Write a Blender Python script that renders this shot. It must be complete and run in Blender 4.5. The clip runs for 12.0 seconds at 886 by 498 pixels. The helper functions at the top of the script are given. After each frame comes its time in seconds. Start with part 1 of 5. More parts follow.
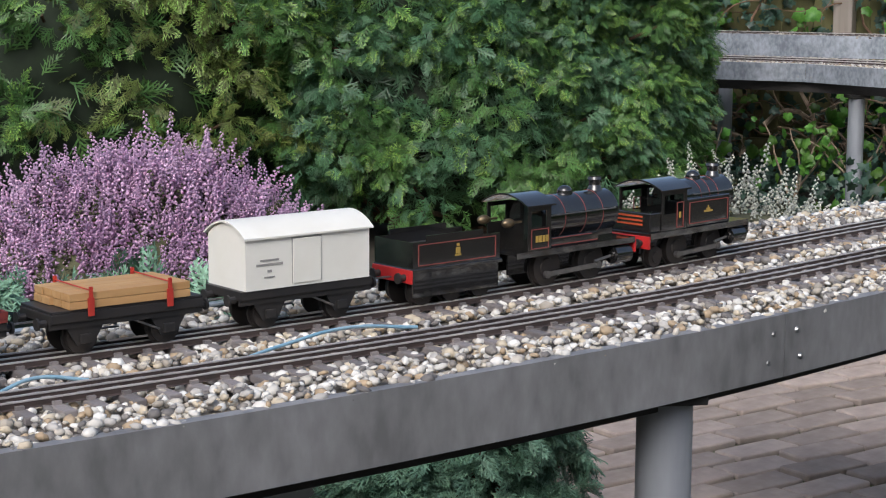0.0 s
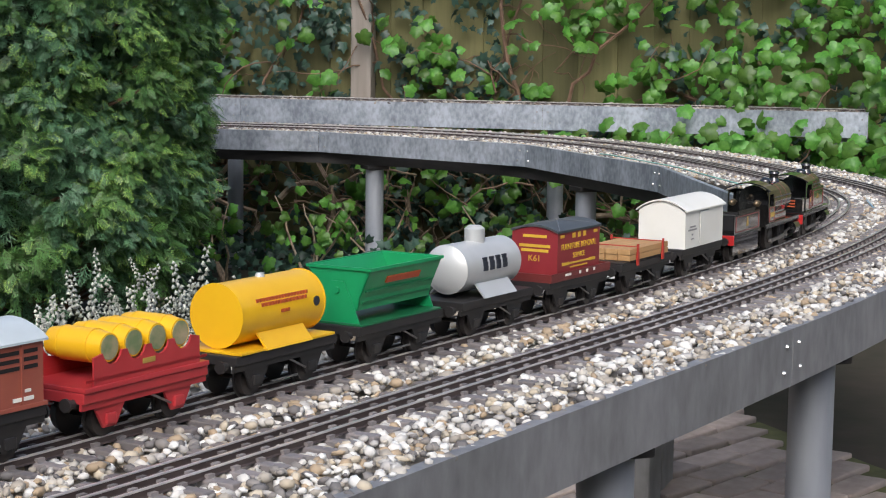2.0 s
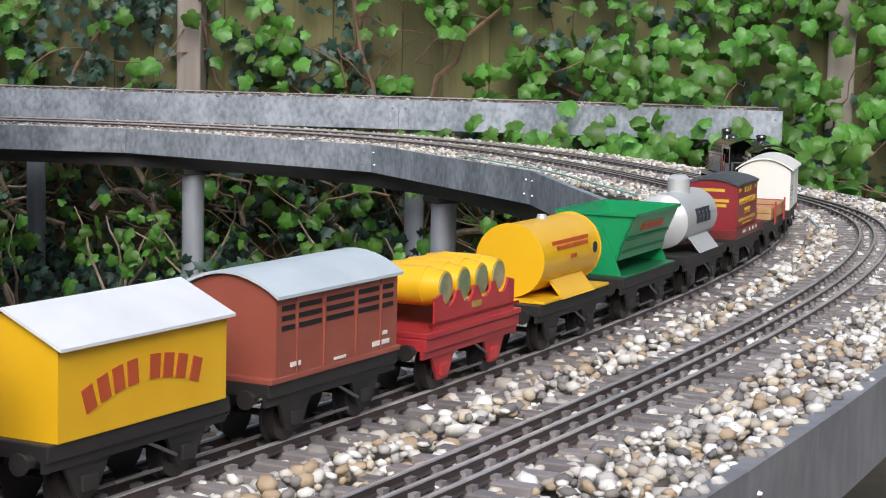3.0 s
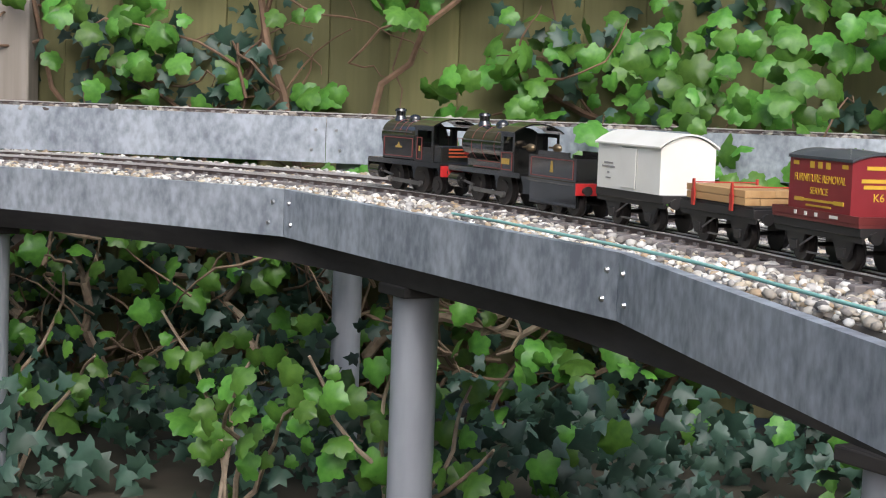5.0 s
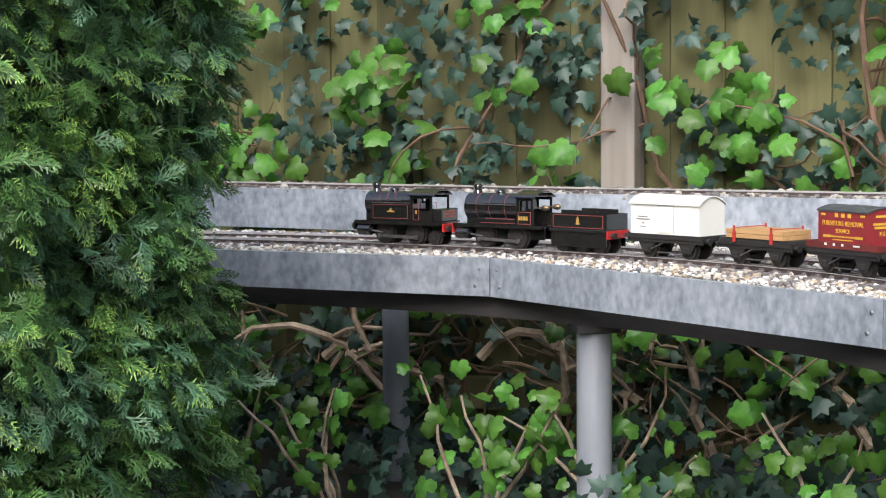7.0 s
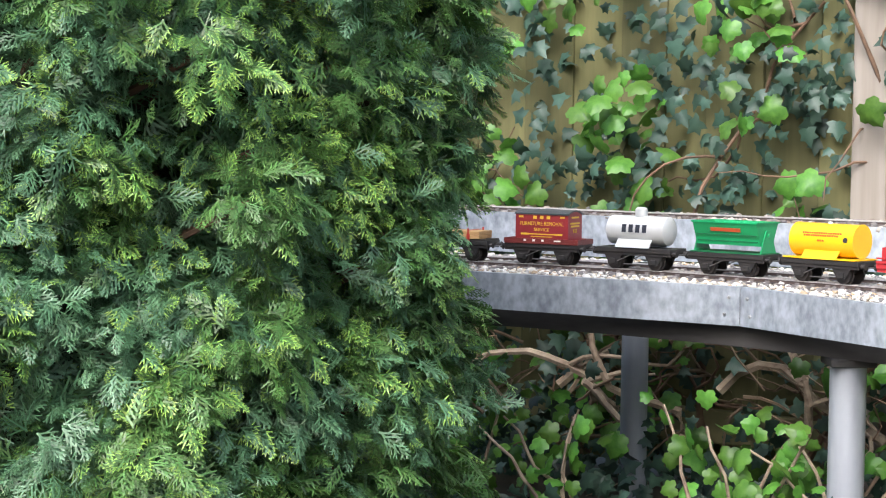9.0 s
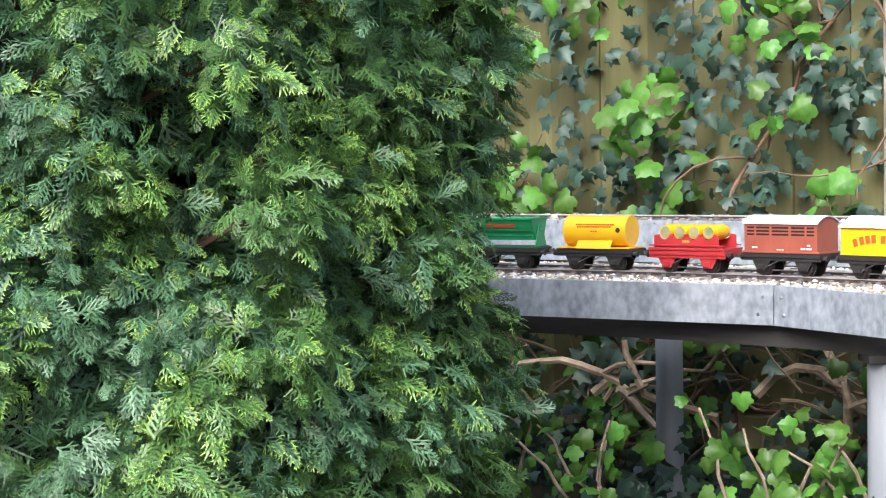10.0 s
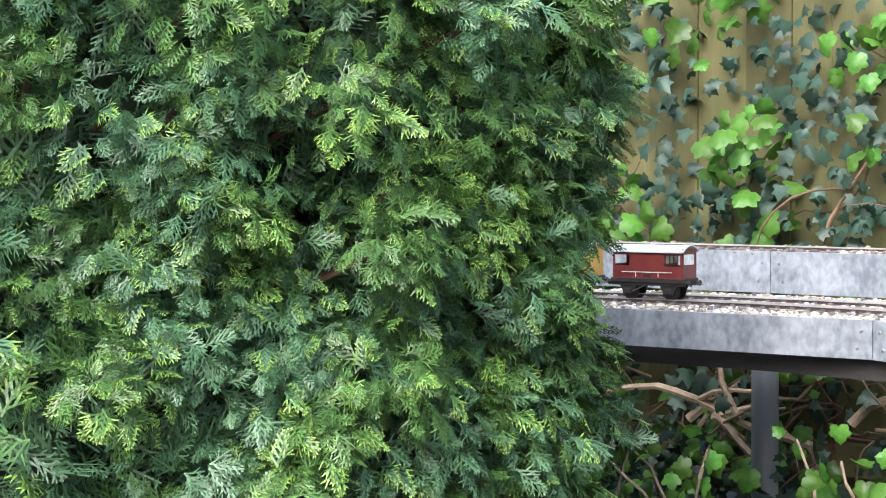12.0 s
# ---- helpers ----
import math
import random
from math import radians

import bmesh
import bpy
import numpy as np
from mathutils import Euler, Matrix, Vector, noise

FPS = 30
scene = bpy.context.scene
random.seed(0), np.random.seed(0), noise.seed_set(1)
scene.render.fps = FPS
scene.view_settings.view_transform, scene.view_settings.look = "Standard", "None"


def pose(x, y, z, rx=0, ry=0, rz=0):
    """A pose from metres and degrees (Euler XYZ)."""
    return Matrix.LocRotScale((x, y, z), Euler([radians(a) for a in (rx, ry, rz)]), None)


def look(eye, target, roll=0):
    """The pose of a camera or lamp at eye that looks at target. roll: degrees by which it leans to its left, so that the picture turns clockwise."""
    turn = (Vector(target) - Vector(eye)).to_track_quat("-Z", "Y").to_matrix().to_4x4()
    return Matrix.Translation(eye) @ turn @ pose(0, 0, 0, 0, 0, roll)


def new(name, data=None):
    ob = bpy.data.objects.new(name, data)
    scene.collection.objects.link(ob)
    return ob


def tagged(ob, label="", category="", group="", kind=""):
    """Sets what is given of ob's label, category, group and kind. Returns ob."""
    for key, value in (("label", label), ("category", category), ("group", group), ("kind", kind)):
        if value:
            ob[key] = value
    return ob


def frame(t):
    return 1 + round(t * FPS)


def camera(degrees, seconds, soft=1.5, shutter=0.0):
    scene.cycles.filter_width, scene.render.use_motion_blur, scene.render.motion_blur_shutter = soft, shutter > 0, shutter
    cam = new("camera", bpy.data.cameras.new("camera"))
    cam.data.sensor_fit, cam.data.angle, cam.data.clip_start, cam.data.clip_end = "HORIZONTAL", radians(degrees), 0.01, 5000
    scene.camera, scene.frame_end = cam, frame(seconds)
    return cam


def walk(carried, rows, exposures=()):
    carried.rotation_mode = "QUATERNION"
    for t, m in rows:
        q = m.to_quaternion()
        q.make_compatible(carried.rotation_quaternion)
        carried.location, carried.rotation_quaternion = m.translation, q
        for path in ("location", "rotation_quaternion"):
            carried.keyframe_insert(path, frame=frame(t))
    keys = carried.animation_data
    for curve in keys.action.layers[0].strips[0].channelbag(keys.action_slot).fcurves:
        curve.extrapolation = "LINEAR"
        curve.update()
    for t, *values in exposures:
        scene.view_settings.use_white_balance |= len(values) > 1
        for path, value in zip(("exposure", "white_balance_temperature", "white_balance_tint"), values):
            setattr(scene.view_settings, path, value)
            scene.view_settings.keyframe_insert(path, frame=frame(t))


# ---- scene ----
# ------------------------------------------------------------ camera
LENS = 27.13
PATH = [
    (0.0, -0.395, -0.954, 0.817, -7.790, -8.844, 0.265),
    (0.5, -0.359, -0.914, 0.803, -12.456, -7.002, -0.674),
    (1.0, -0.334, -0.777, 0.819, -17.677, -6.483, -0.516),
    (1.5, -0.275, -0.696, 0.825, -19.642, -6.397, -0.005),
    (2.0, -0.067, -0.300, 0.791, -21.800, -6.713, 0.747),
    (2.5, 0.165, 0.066, 0.760, -22.349, -6.614, 1.006),
    (3.0, 0.400, 0.500, 0.715, -25.280, -6.322, 1.370),
    (3.2, 0.530, 0.740, 0.700, -26.505, -5.777, 1.405),
    (4.8, 1.066, 2.076, 0.650, -29.446, -5.610, 1.496),
    (5.0, 1.059, 2.086, 0.636, -28.249, -5.178, 2.116),
    (5.5, 1.043, 2.077, 0.658, -23.921, -5.332, 1.410),
    (6.0, 1.066, 2.106, 0.681, -19.156, -5.204, 0.629),
    (6.5, 1.093, 2.101, 0.695, -13.229, -4.525, -0.021),
    (7.0, 1.112, 2.112, 0.741, -8.727, -4.651, -0.448),
    (7.5, 1.101, 2.119, 0.726, -5.877, -3.611, -0.197),
    (9.5, 1.061, 2.170, 0.715, -1.317, -3.536, 0.285),
    (10.0, 1.080, 2.188, 0.695, -0.900, -2.896, -0.909),
    (10.5, 1.085, 2.183, 0.692, -0.081, -2.683, -1.155),
    (11.0, 1.079, 2.173, 0.699, 0.751, -2.531, -1.064),
    (11.5, 1.067, 2.154, 0.708, 1.300, -2.404, -0.996),
    (12.0, 1.044, 2.119, 0.729, 1.651, -2.539, -0.237),
]


def stand(x, y, z, yaw, pitch, roll):
    return pose(x, y, z, 0, 0, yaw) @ pose(0, 0, 0, 90 + pitch) @ pose(0, 0, 0, 0, 0, roll)


cam = camera(LENS, 12.0, soft=1.1)
walk(cam, [(r[0], stand(*r[1:])) for r in PATH], [(0.0, 0.18), (2.0, 0.24), (3.2, 0.3), (5.0, 0.46), (7.5, 0.95), (9.5, 1.42), (12.0, 1.5)])

# ------------------------------------------------------------ light
world = bpy.data.worlds.new("sky")
scene.world = world
world.use_nodes = True
wn = world.node_tree
sky = wn.nodes.new("ShaderNodeTexSky")
sky.sky_type = "NISHITA"
sky.sun_disc = False
sky.sun_elevation, sky.sun_rotation = radians(42), radians(204)
sky.air_density, sky.dust_density, sky.ozone_density = 1.0, 4.0, 1.0
wn.links.new(sky.outputs[0], wn.nodes["Background"].inputs[0])
wn.nodes["Background"].inputs[1].default_value = 0.14
sun = new("sun", bpy.data.lights.new("sun", "SUN"))
sun.data.energy, sun.data.angle, sun.data.color = 1.7, radians(40), (0.93, 0.98, 1.09)
sun.matrix_world = look((-2.2, -4.9, 4.8), (0, 0, 0))

# ------------------------------------------------------------ materials
def material(name, base, other=None, rough=0.6, metal=0.0, grain=30.0, relief=0.0, island=0.0, spread=0.45, coat=0.0, stretch=(1, 1, 1), thin=0.0):
    """A node material: two colours mixed by noise at two scales, with optional relief and per-piece variation."""
    m = bpy.data.materials.new(name)
    m.use_nodes = True
    t = m.node_tree
    b = t.nodes["Principled BSDF"]
    other = other or tuple(c * 0.7 for c in base)
    co = t.nodes.new("ShaderNodeTexCoord")
    mp = t.nodes.new("ShaderNodeMapping")
    mp.inputs["Scale"].default_value = stretch
    t.links.new(co.outputs["Object"], mp.inputs["Vector"])
    fine, wide = t.nodes.new("ShaderNodeTexNoise"), t.nodes.new("ShaderNodeTexNoise")
    for n, s, d in ((fine, grain, 6), (wide, grain / 7, 3)):
        n.inputs["Scale"].default_value, n.inputs["Detail"].default_value = s, d
        t.links.new(mp.outputs[0], n.inputs["Vector"])
    add = t.nodes.new("ShaderNodeMath")
    add.operation = "MULTIPLY_ADD"
    add.inputs[1].default_value = 0.5
    half = t.nodes.new("ShaderNodeMath")
    half.operation = "MULTIPLY"
    half.inputs[1].default_value = 0.5
    t.links.new(wide.outputs[0], half.inputs[0])
    t.links.new(fine.outputs[0], add.inputs[0])
    t.links.new(half.outputs[0], add.inputs[2])
    ramp = t.nodes.new("ShaderNodeValToRGB")
    ramp.color_ramp.elements[0].position, ramp.color_ramp.elements[1].position = 0.5 - spread / 3, 0.5 + spread / 3
    ramp.color_ramp.elements[0].color, ramp.color_ramp.elements[1].color = (*other, 1), (*base, 1)
    t.links.new(add.outputs[0], ramp.inputs[0])
    colour = ramp.outputs[0]
    if island:
        geo = t.nodes.new("ShaderNodeNewGeometry")
        hsv = t.nodes.new("ShaderNodeHueSaturation")
        for socket, low, high in (("Value", 1 - island, 1 + island), ("Hue", 0.5 - island * 0.035, 0.5 + island * 0.035)):
            r = t.nodes.new("ShaderNodeMapRange")
            r.inputs[3].default_value, r.inputs[4].default_value = low, high
            t.links.new(geo.outputs["Random Per Island"], r.inputs[0])
            t.links.new(r.outputs[0], hsv.inputs[socket])
        t.links.new(colour, hsv.inputs["Color"])
        colour = hsv.outputs[0]
    t.links.new(colour, b.inputs["Base Color"])
    b.inputs["Roughness"].default_value, b.inputs["Metallic"].default_value = rough, metal
    b.inputs["Coat Weight"].default_value = coat
    if thin:
        tr, mix = t.nodes.new("ShaderNodeBsdfTranslucent"), t.nodes.new("ShaderNodeMixShader")
        mix.inputs[0].default_value = thin
        t.links.new(colour, tr.inputs[0])
        t.links.new(b.outputs[0], mix.inputs[1])
        t.links.new(tr.outputs[0], mix.inputs[2])
        t.links.new(mix.outputs[0], t.nodes["Material Output"].inputs[0])
    if relief:
        bump = t.nodes.new("ShaderNodeBump")
        bump.inputs["Strength"].default_value, bump.inputs["Distance"].default_value = relief, 0.004
        t.links.new(add.outputs[0], bump.inputs["Height"])
        t.links.new(bump.outputs[0], b.inputs["Normal"])
    return m


def many_coloured(name, colours, rough=0.7, relief=0.3):
    """Pieces of one mesh that take one of several colours each."""
    m = material(name, colours[0], rough=rough, relief=relief, grain=120)
    t = m.node_tree
    geo = t.nodes.new("ShaderNodeNewGeometry")
    ramp = t.nodes.new("ShaderNodeValToRGB")
    ramp.color_ramp.interpolation = "CONSTANT"
    els = ramp.color_ramp.elements
    els[0].color = (*colours[0], 1)
    els[1].position, els[1].color = 1 / len(colours), (*colours[1], 1)
    for i, c in enumerate(colours[2:], 2):
        els.new(i / len(colours)).color = (*c, 1)
    t.links.new(geo.outputs["Random Per Island"], ramp.inputs[0])
    mix = t.nodes.new("ShaderNodeMix")
    mix.data_type, mix.blend_type = "RGBA", "MULTIPLY"
    mix.inputs[0].default_value = 0.6
    b = t.nodes["Principled BSDF"]
    old = b.inputs["Base Color"].links[0].from_node
    old.color_ramp.elements[0].color, old.color_ramp.elements[1].color = (0.6, 0.58, 0.55, 1), (1, 1, 1, 1)
    t.links.new(ramp.outputs[0], mix.inputs[6])
    t.links.new(old.outputs[0], mix.inputs[7])
    t.links.new(mix.outputs[2], b.inputs["Base Color"])
    return m


ZINC = material("galvanised_steel", (0.52, 0.57, 0.63), (0.23, 0.26, 0.30), rough=0.42, metal=0.35, grain=85, relief=0.06, stretch=(1, 1, 0.7), spread=0.38)
ZINC_DULL = material("dull_dirty_zinc", (0.35, 0.35, 0.36), (0.19, 0.19, 0.195), rough=0.5, metal=0.3, grain=60, relief=0.06, stretch=(1, 1, 0.5), spread=0.5)
ZINC_POST = material("weathered_zinc_post", (0.44, 0.47, 0.51), (0.27, 0.29, 0.325), rough=0.5, metal=0.3, grain=30, relief=0.05, stretch=(1, 1, 0.2))
# dark green for the added walls out of view
SCREEN_GREEN = material("unseen_screen_green", (0.06, 0.10, 0.035), (0.02, 0.04, 0.014), rough=0.8, grain=14, relief=0.8)
BOLT = material("zinc_bolt", (0.5, 0.5, 0.5), rough=0.35, metal=0.9)
BEAM = material("dark_damp_timber", (0.045, 0.042, 0.04), (0.025, 0.023, 0.022), rough=0.75, grain=25, relief=0.2, stretch=(1, 1, 4))
RAIL = material("brown_steel_rail", (0.085, 0.062, 0.056), (0.05, 0.036, 0.032), rough=0.5, metal=0.2, grain=60)
RAIL_HEAD = material("worn_rail_head", (0.72, 0.70, 0.68), (0.5, 0.46, 0.44), rough=0.28, metal=0.5, grain=60)
SLEEPER = material("dark_sleeper", (0.28, 0.255, 0.25), (0.15, 0.132, 0.126), rough=0.5, grain=60, relief=0.25)
DECK = material("sandy_ballast_bed", (0.26, 0.23, 0.19), (0.13, 0.11, 0.09), rough=0.9, grain=60, relief=0.5)
PEBBLE = many_coloured("pebbles", [(0.60, 0.56, 0.49), (0.78, 0.76, 0.71), (0.42, 0.38, 0.32), (0.27, 0.25, 0.23), (0.62, 0.54, 0.41), (0.84, 0.83, 0.79), (0.18, 0.17, 0.165), (0.52, 0.50, 0.47), (0.46, 0.35, 0.23), (0.70, 0.68, 0.63)])
PEBBLE_DARK = many_coloured("weathered_pebbles", [(0.30, 0.26, 0.22), (0.20, 0.18, 0.16), (0.44, 0.41, 0.37), (0.14, 0.12, 0.11), (0.24, 0.19, 0.15), (0.52, 0.48, 0.42), (0.17, 0.16, 0.15), (0.12, 0.10, 0.09)])
WIRE_BLUE = material("faded_blue_wire", (0.16, 0.36, 0.50), (0.32, 0.45, 0.52), rough=0.5)
WIRE_TEAL = material("faded_teal_wire", (0.18, 0.48, 0.42), (0.30, 0.52, 0.46), rough=0.5)
CONCRETE = material("rough_concrete", (0.34, 0.33, 0.31), (0.19, 0.185, 0.175), rough=0.85, grain=20, relief=0.4)
PAVER = material("worn_clay_paver", (0.47, 0.39, 0.34), (0.32, 0.26, 0.225), rough=0.8, grain=40, relief=0.35)
SOIL = material("mossy_soil", (0.06, 0.047, 0.034), (0.032, 0.032, 0.018), rough=0.95, grain=12, relief=0.7)
PLANK = material("algae_stained_plank", (0.205, 0.185, 0.078), (0.085, 0.09, 0.034), rough=0.8, grain=16, relief=0.3, stretch=(3, 3, 0.3), spread=0.7)
PLANK_GREY = material("silvered_plank", (0.25, 0.22, 0.12), (0.14, 0.14, 0.06), rough=0.8, grain=16, relief=0.3, stretch=(3, 3, 0.3), spread=0.7)
POSTWOOD = material("grey_fence_post", (0.34, 0.30, 0.26), (0.23, 0.20, 0.17), rough=0.8, grain=14, relief=0.3, stretch=(4, 4, 0.25))
LEAF = material("young_ivy_leaf", (0.135, 0.31, 0.048), (0.06, 0.175, 0.026), rough=0.42, grain=90, island=0.42, thin=0.3)
LEAF_DARK = material("old_ivy_leaf", (0.042, 0.09, 0.06), (0.02, 0.05, 0.034), rough=0.5, grain=60, island=0.4)
STEM = material("brown_ivy_stem", (0.22, 0.13, 0.08), (0.10, 0.062, 0.04), rough=0.85, grain=50, relief=0.5)
TWIG = material("dry_twig", (0.27, 0.19, 0.125), (0.11, 0.075, 0.05), rough=0.85, grain=40, relief=0.4)
MOSS = material("mossy_joint", (0.15, 0.15, 0.06), (0.07, 0.075, 0.03), rough=0.95, grain=25, relief=0.6)
STEM_PALE = material("peeling_pale_stem", (0.46, 0.37, 0.27), (0.18, 0.125, 0.085), rough=0.85, grain=60, relief=0.6)
FROND = material("cypress_frond", (0.125, 0.255, 0.062), (0.03, 0.085, 0.028), rough=0.42, grain=9, island=0.4, spread=0.8, thin=0.12)
FROND_BLUE = material("cypress_blue_frond", (0.125, 0.26, 0.12), (0.026, 0.08, 0.042), rough=0.42, grain=9, island=0.4, spread=0.8, thin=0.12)
FROND_TIP = material("cypress_new_growth", (0.28, 0.43, 0.085), (0.15, 0.3, 0.065), rough=0.4, grain=9, island=0.35, thin=0.15)
# near-black that paints in the shade deep inside the crowns
CROWN_SHADE = material("cypress_inner_shade", (0.022, 0.04, 0.018), (0.01, 0.018, 0.009), rough=0.8, grain=20)
BARK = material("cypress_bark", (0.13, 0.075, 0.045), (0.06, 0.035, 0.022), rough=0.9, grain=30, relief=0.6, stretch=(2, 2, 0.4))
HEATHER = material("pink_heather_flower", (0.80, 0.57, 0.77), (0.62, 0.38, 0.58), rough=0.7, grain=20, island=0.35, thin=0.2)
HEATHER_GREEN = material("heather_foliage", (0.085, 0.09, 0.04), (0.05, 0.045, 0.025), rough=0.8, grain=30, island=0.4)
HEATHER_WHITE = material("white_heather_flower", (0.62, 0.62, 0.55), (0.36, 0.38, 0.30), rough=0.7, grain=30, island=0.3)
JUNIPER = material("blue_green_juniper", (0.20, 0.36, 0.24), (0.10, 0.21, 0.135), rough=0.6, grain=12, island=0.4)
SHRUB = material("yellow_green_shrub", (0.17, 0.22, 0.05), (0.06, 0.09, 0.025), rough=0.5, grain=10, island=0.5, thin=0.15)

BLACK = material("black_enamel", (0.012, 0.013, 0.014), (0.02, 0.018, 0.016), rough=0.13, coat=0.8, grain=60)
FRAME = material("black_underframe", (0.018, 0.018, 0.019), (0.03, 0.026, 0.024), rough=0.5, grain=60)
WHEEL = material("dark_wheel_iron", (0.035, 0.033, 0.033), (0.06, 0.05, 0.045), rough=0.45, metal=0.4, grain=60)
STEEL = material("dull_steel_rod", (0.30, 0.29, 0.28), (0.18, 0.17, 0.165), rough=0.4, metal=0.8, grain=80)
BRASS = material("tarnished_brass", (0.30, 0.22, 0.13), (0.2, 0.15, 0.09), rough=0.4, metal=0.8, grain=80)
LINING = material("red_lining", (0.30, 0.07, 0.06), rough=0.5)
REDBEAM = material("red_buffer_beam", (0.60, 0.035, 0.035), (0.48, 0.025, 0.025), rough=0.35, grain=60)
CREST = material("gold_crest", (0.55, 0.36, 0.08), rough=0.5)
WHITE = material("ivory_white_enamel", (0.86, 0.85, 0.79), (0.76, 0.745, 0.67), rough=0.42, grain=25)
GREYMARK = material("grey_lettering", (0.36, 0.35, 0.33), rough=0.6)
WOOD = material("pine_load", (0.56, 0.35, 0.16), (0.42, 0.23, 0.09), rough=0.6, grain=60, stretch=(0.2, 2, 2), relief=0.15)
REDPOST = material("red_stake", (0.55, 0.05, 0.035), rough=0.45)
MAROON = material("maroon_enamel", (0.30, 0.035, 0.04), (0.23, 0.025, 0.03), rough=0.35, grain=40)
MAROON_DK = material("dark_red_brown_enamel", (0.20, 0.04, 0.035), (0.14, 0.026, 0.024), rough=0.4, grain=40)
YELLOWMARK = material("yellow_lettering", (0.80, 0.50, 0.05), rough=0.5)
TARP = material("black_roof_paint", (0.045, 0.05, 0.055), (0.09, 0.095, 0.10), rough=0.4, grain=40)
CHAIN = material("grey_chain", (0.3, 0.3, 0.3), rough=0.4, metal=0.7)
SILVER = material("silver_tank_paint", (0.62, 0.63, 0.62), (0.52, 0.53, 0.52), rough=0.36, metal=0.25, grain=30)
DARKMARK = material("dark_lettering", (0.03, 0.035, 0.05), rough=0.5)
GREEN = material("green_enamel", (0.012, 0.33, 0.12), (0.01, 0.26, 0.09), rough=0.32, grain=40)
GREEN_DK = material("dark_green_inside", (0.012, 0.16, 0.06), rough=0.45)
YELLOW = material("yellow_enamel", (0.86, 0.50, 0.018), (0.78, 0.43, 0.012), rough=0.3, grain=30)
REDMARK = material("red_lettering", (0.58, 0.10, 0.03), rough=0.5)
REDWAGON = material("bright_red_enamel", (0.50, 0.045, 0.05), (0.40, 0.03, 0.035), rough=0.35, grain=40)
BARREL_END = material("barrel_label", (0.42, 0.34, 0.20), (0.16, 0.22, 0.10), rough=0.6, grain=90, spread=0.3)
RUST = material("red_oxide_enamel", (0.36, 0.10, 0.065), (0.29, 0.075, 0.05), rough=0.42, grain=40)
SLOT = material("dark_slot", (0.012, 0.008, 0.007), rough=0.8)
ROOF = material("pale_grey_roof", (0.60, 0.66, 0.68), (0.46, 0.52, 0.54), rough=0.4, grain=30)
ROOF_WHITE = material("white_roof", (0.82, 0.83, 0.82), (0.68, 0.70, 0.70), rough=0.4, grain=30)
CREAM = material("cream_window", (0.62, 0.58, 0.46), (0.4, 0.37, 0.29), rough=0.4)

gloss = BLACK.node_tree.nodes["Principled BSDF"].inputs
gloss["Specular IOR Level"].default_value = 0.5
gloss["Coat Weight"].default_value, gloss["Coat IOR"].default_value, gloss["Coat Roughness"].default_value = 1.0, 1.6, 0.06


def vary_by_piece(m, least, most):
    """Pieces that are objects of their own differ in lightness."""
    t = m.node_tree
    info, r, hsv = t.nodes.new("ShaderNodeObjectInfo"), t.nodes.new("ShaderNodeMapRange"), t.nodes.new("ShaderNodeHueSaturation")
    r.inputs[3].default_value, r.inputs[4].default_value = least, most
    b = t.nodes["Principled BSDF"]
    t.links.new(b.inputs["Base Color"].links[0].from_socket, hsv.inputs["Color"])
    t.links.new(info.outputs["Random"], r.inputs[0])
    t.links.new(r.outputs[0], hsv.inputs["Value"])
    t.links.new(hsv.outputs[0], b.inputs["Base Color"])


vary_by_piece(PAVER, 0.72, 1.25)
vary_by_piece(PLANK, 0.7, 1.2)
vary_by_piece(SLEEPER, 0.75, 1.25)

# ------------------------------------------------------------ builders
def part(name, bm, mat, parent=None, label="", smooth=False):
    me = bpy.data.meshes.new(name)
    bmesh.ops.recalc_face_normals(bm, faces=bm.faces)
    bm.to_mesh(me)
    bm.free()
    me.materials.append(mat)
    if smooth:
        me.shade_smooth()
        me.set_sharp_from_angle(angle=radians(40))
    ob = new(name, me)
    if parent:
        ob.parent = parent
    if label:
        ob["label"] = label
    return ob


def thing(name, label, category, group="", m=None):
    ob = tagged(new(name), label, category, group)
    if m is not None:
        ob.matrix_basis = m
    return ob


def box(bm, x0, x1, y0, y1, z0, z1, bevel=0.0, m=None):
    r = bmesh.ops.create_cube(bm, size=1, matrix=Matrix.LocRotScale(((x0 + x1) / 2, (y0 + y1) / 2, (z0 + z1) / 2), None, (abs(x1 - x0), abs(y1 - y0), abs(z1 - z0))))
    vs = r["verts"]
    if bevel:
        es = list({e for v in vs for e in v.link_edges})
        r = bmesh.ops.bevel(bm, geom=es, offset=bevel, segments=2, affect="EDGES", profile=0.5)
        vs = list({v for f in r["faces"] for v in f.verts} | {v for v in vs if v.is_valid})
    if m is not None:
        bmesh.ops.transform(bm, matrix=m, verts=vs)
    return vs


def rod(bm, a, b, r, r2=None, seg=12):
    a, b = Vector(a), Vector(b)
    d = b - a
    m = Matrix.Translation((a + b) / 2) @ d.to_track_quat("Z", "Y").to_matrix().to_4x4()
    return bmesh.ops.create_cone(bm, cap_ends=True, segments=seg, radius1=r, radius2=r if r2 is None else r2, depth=d.length, matrix=m)["verts"]


def one_box(*a, **k):
    bm = bmesh.new()
    box(bm, *a, **k)
    return bm


def one_rod(*a, **k):
    bm = bmesh.new()
    rod(bm, *a, **k)
    return bm


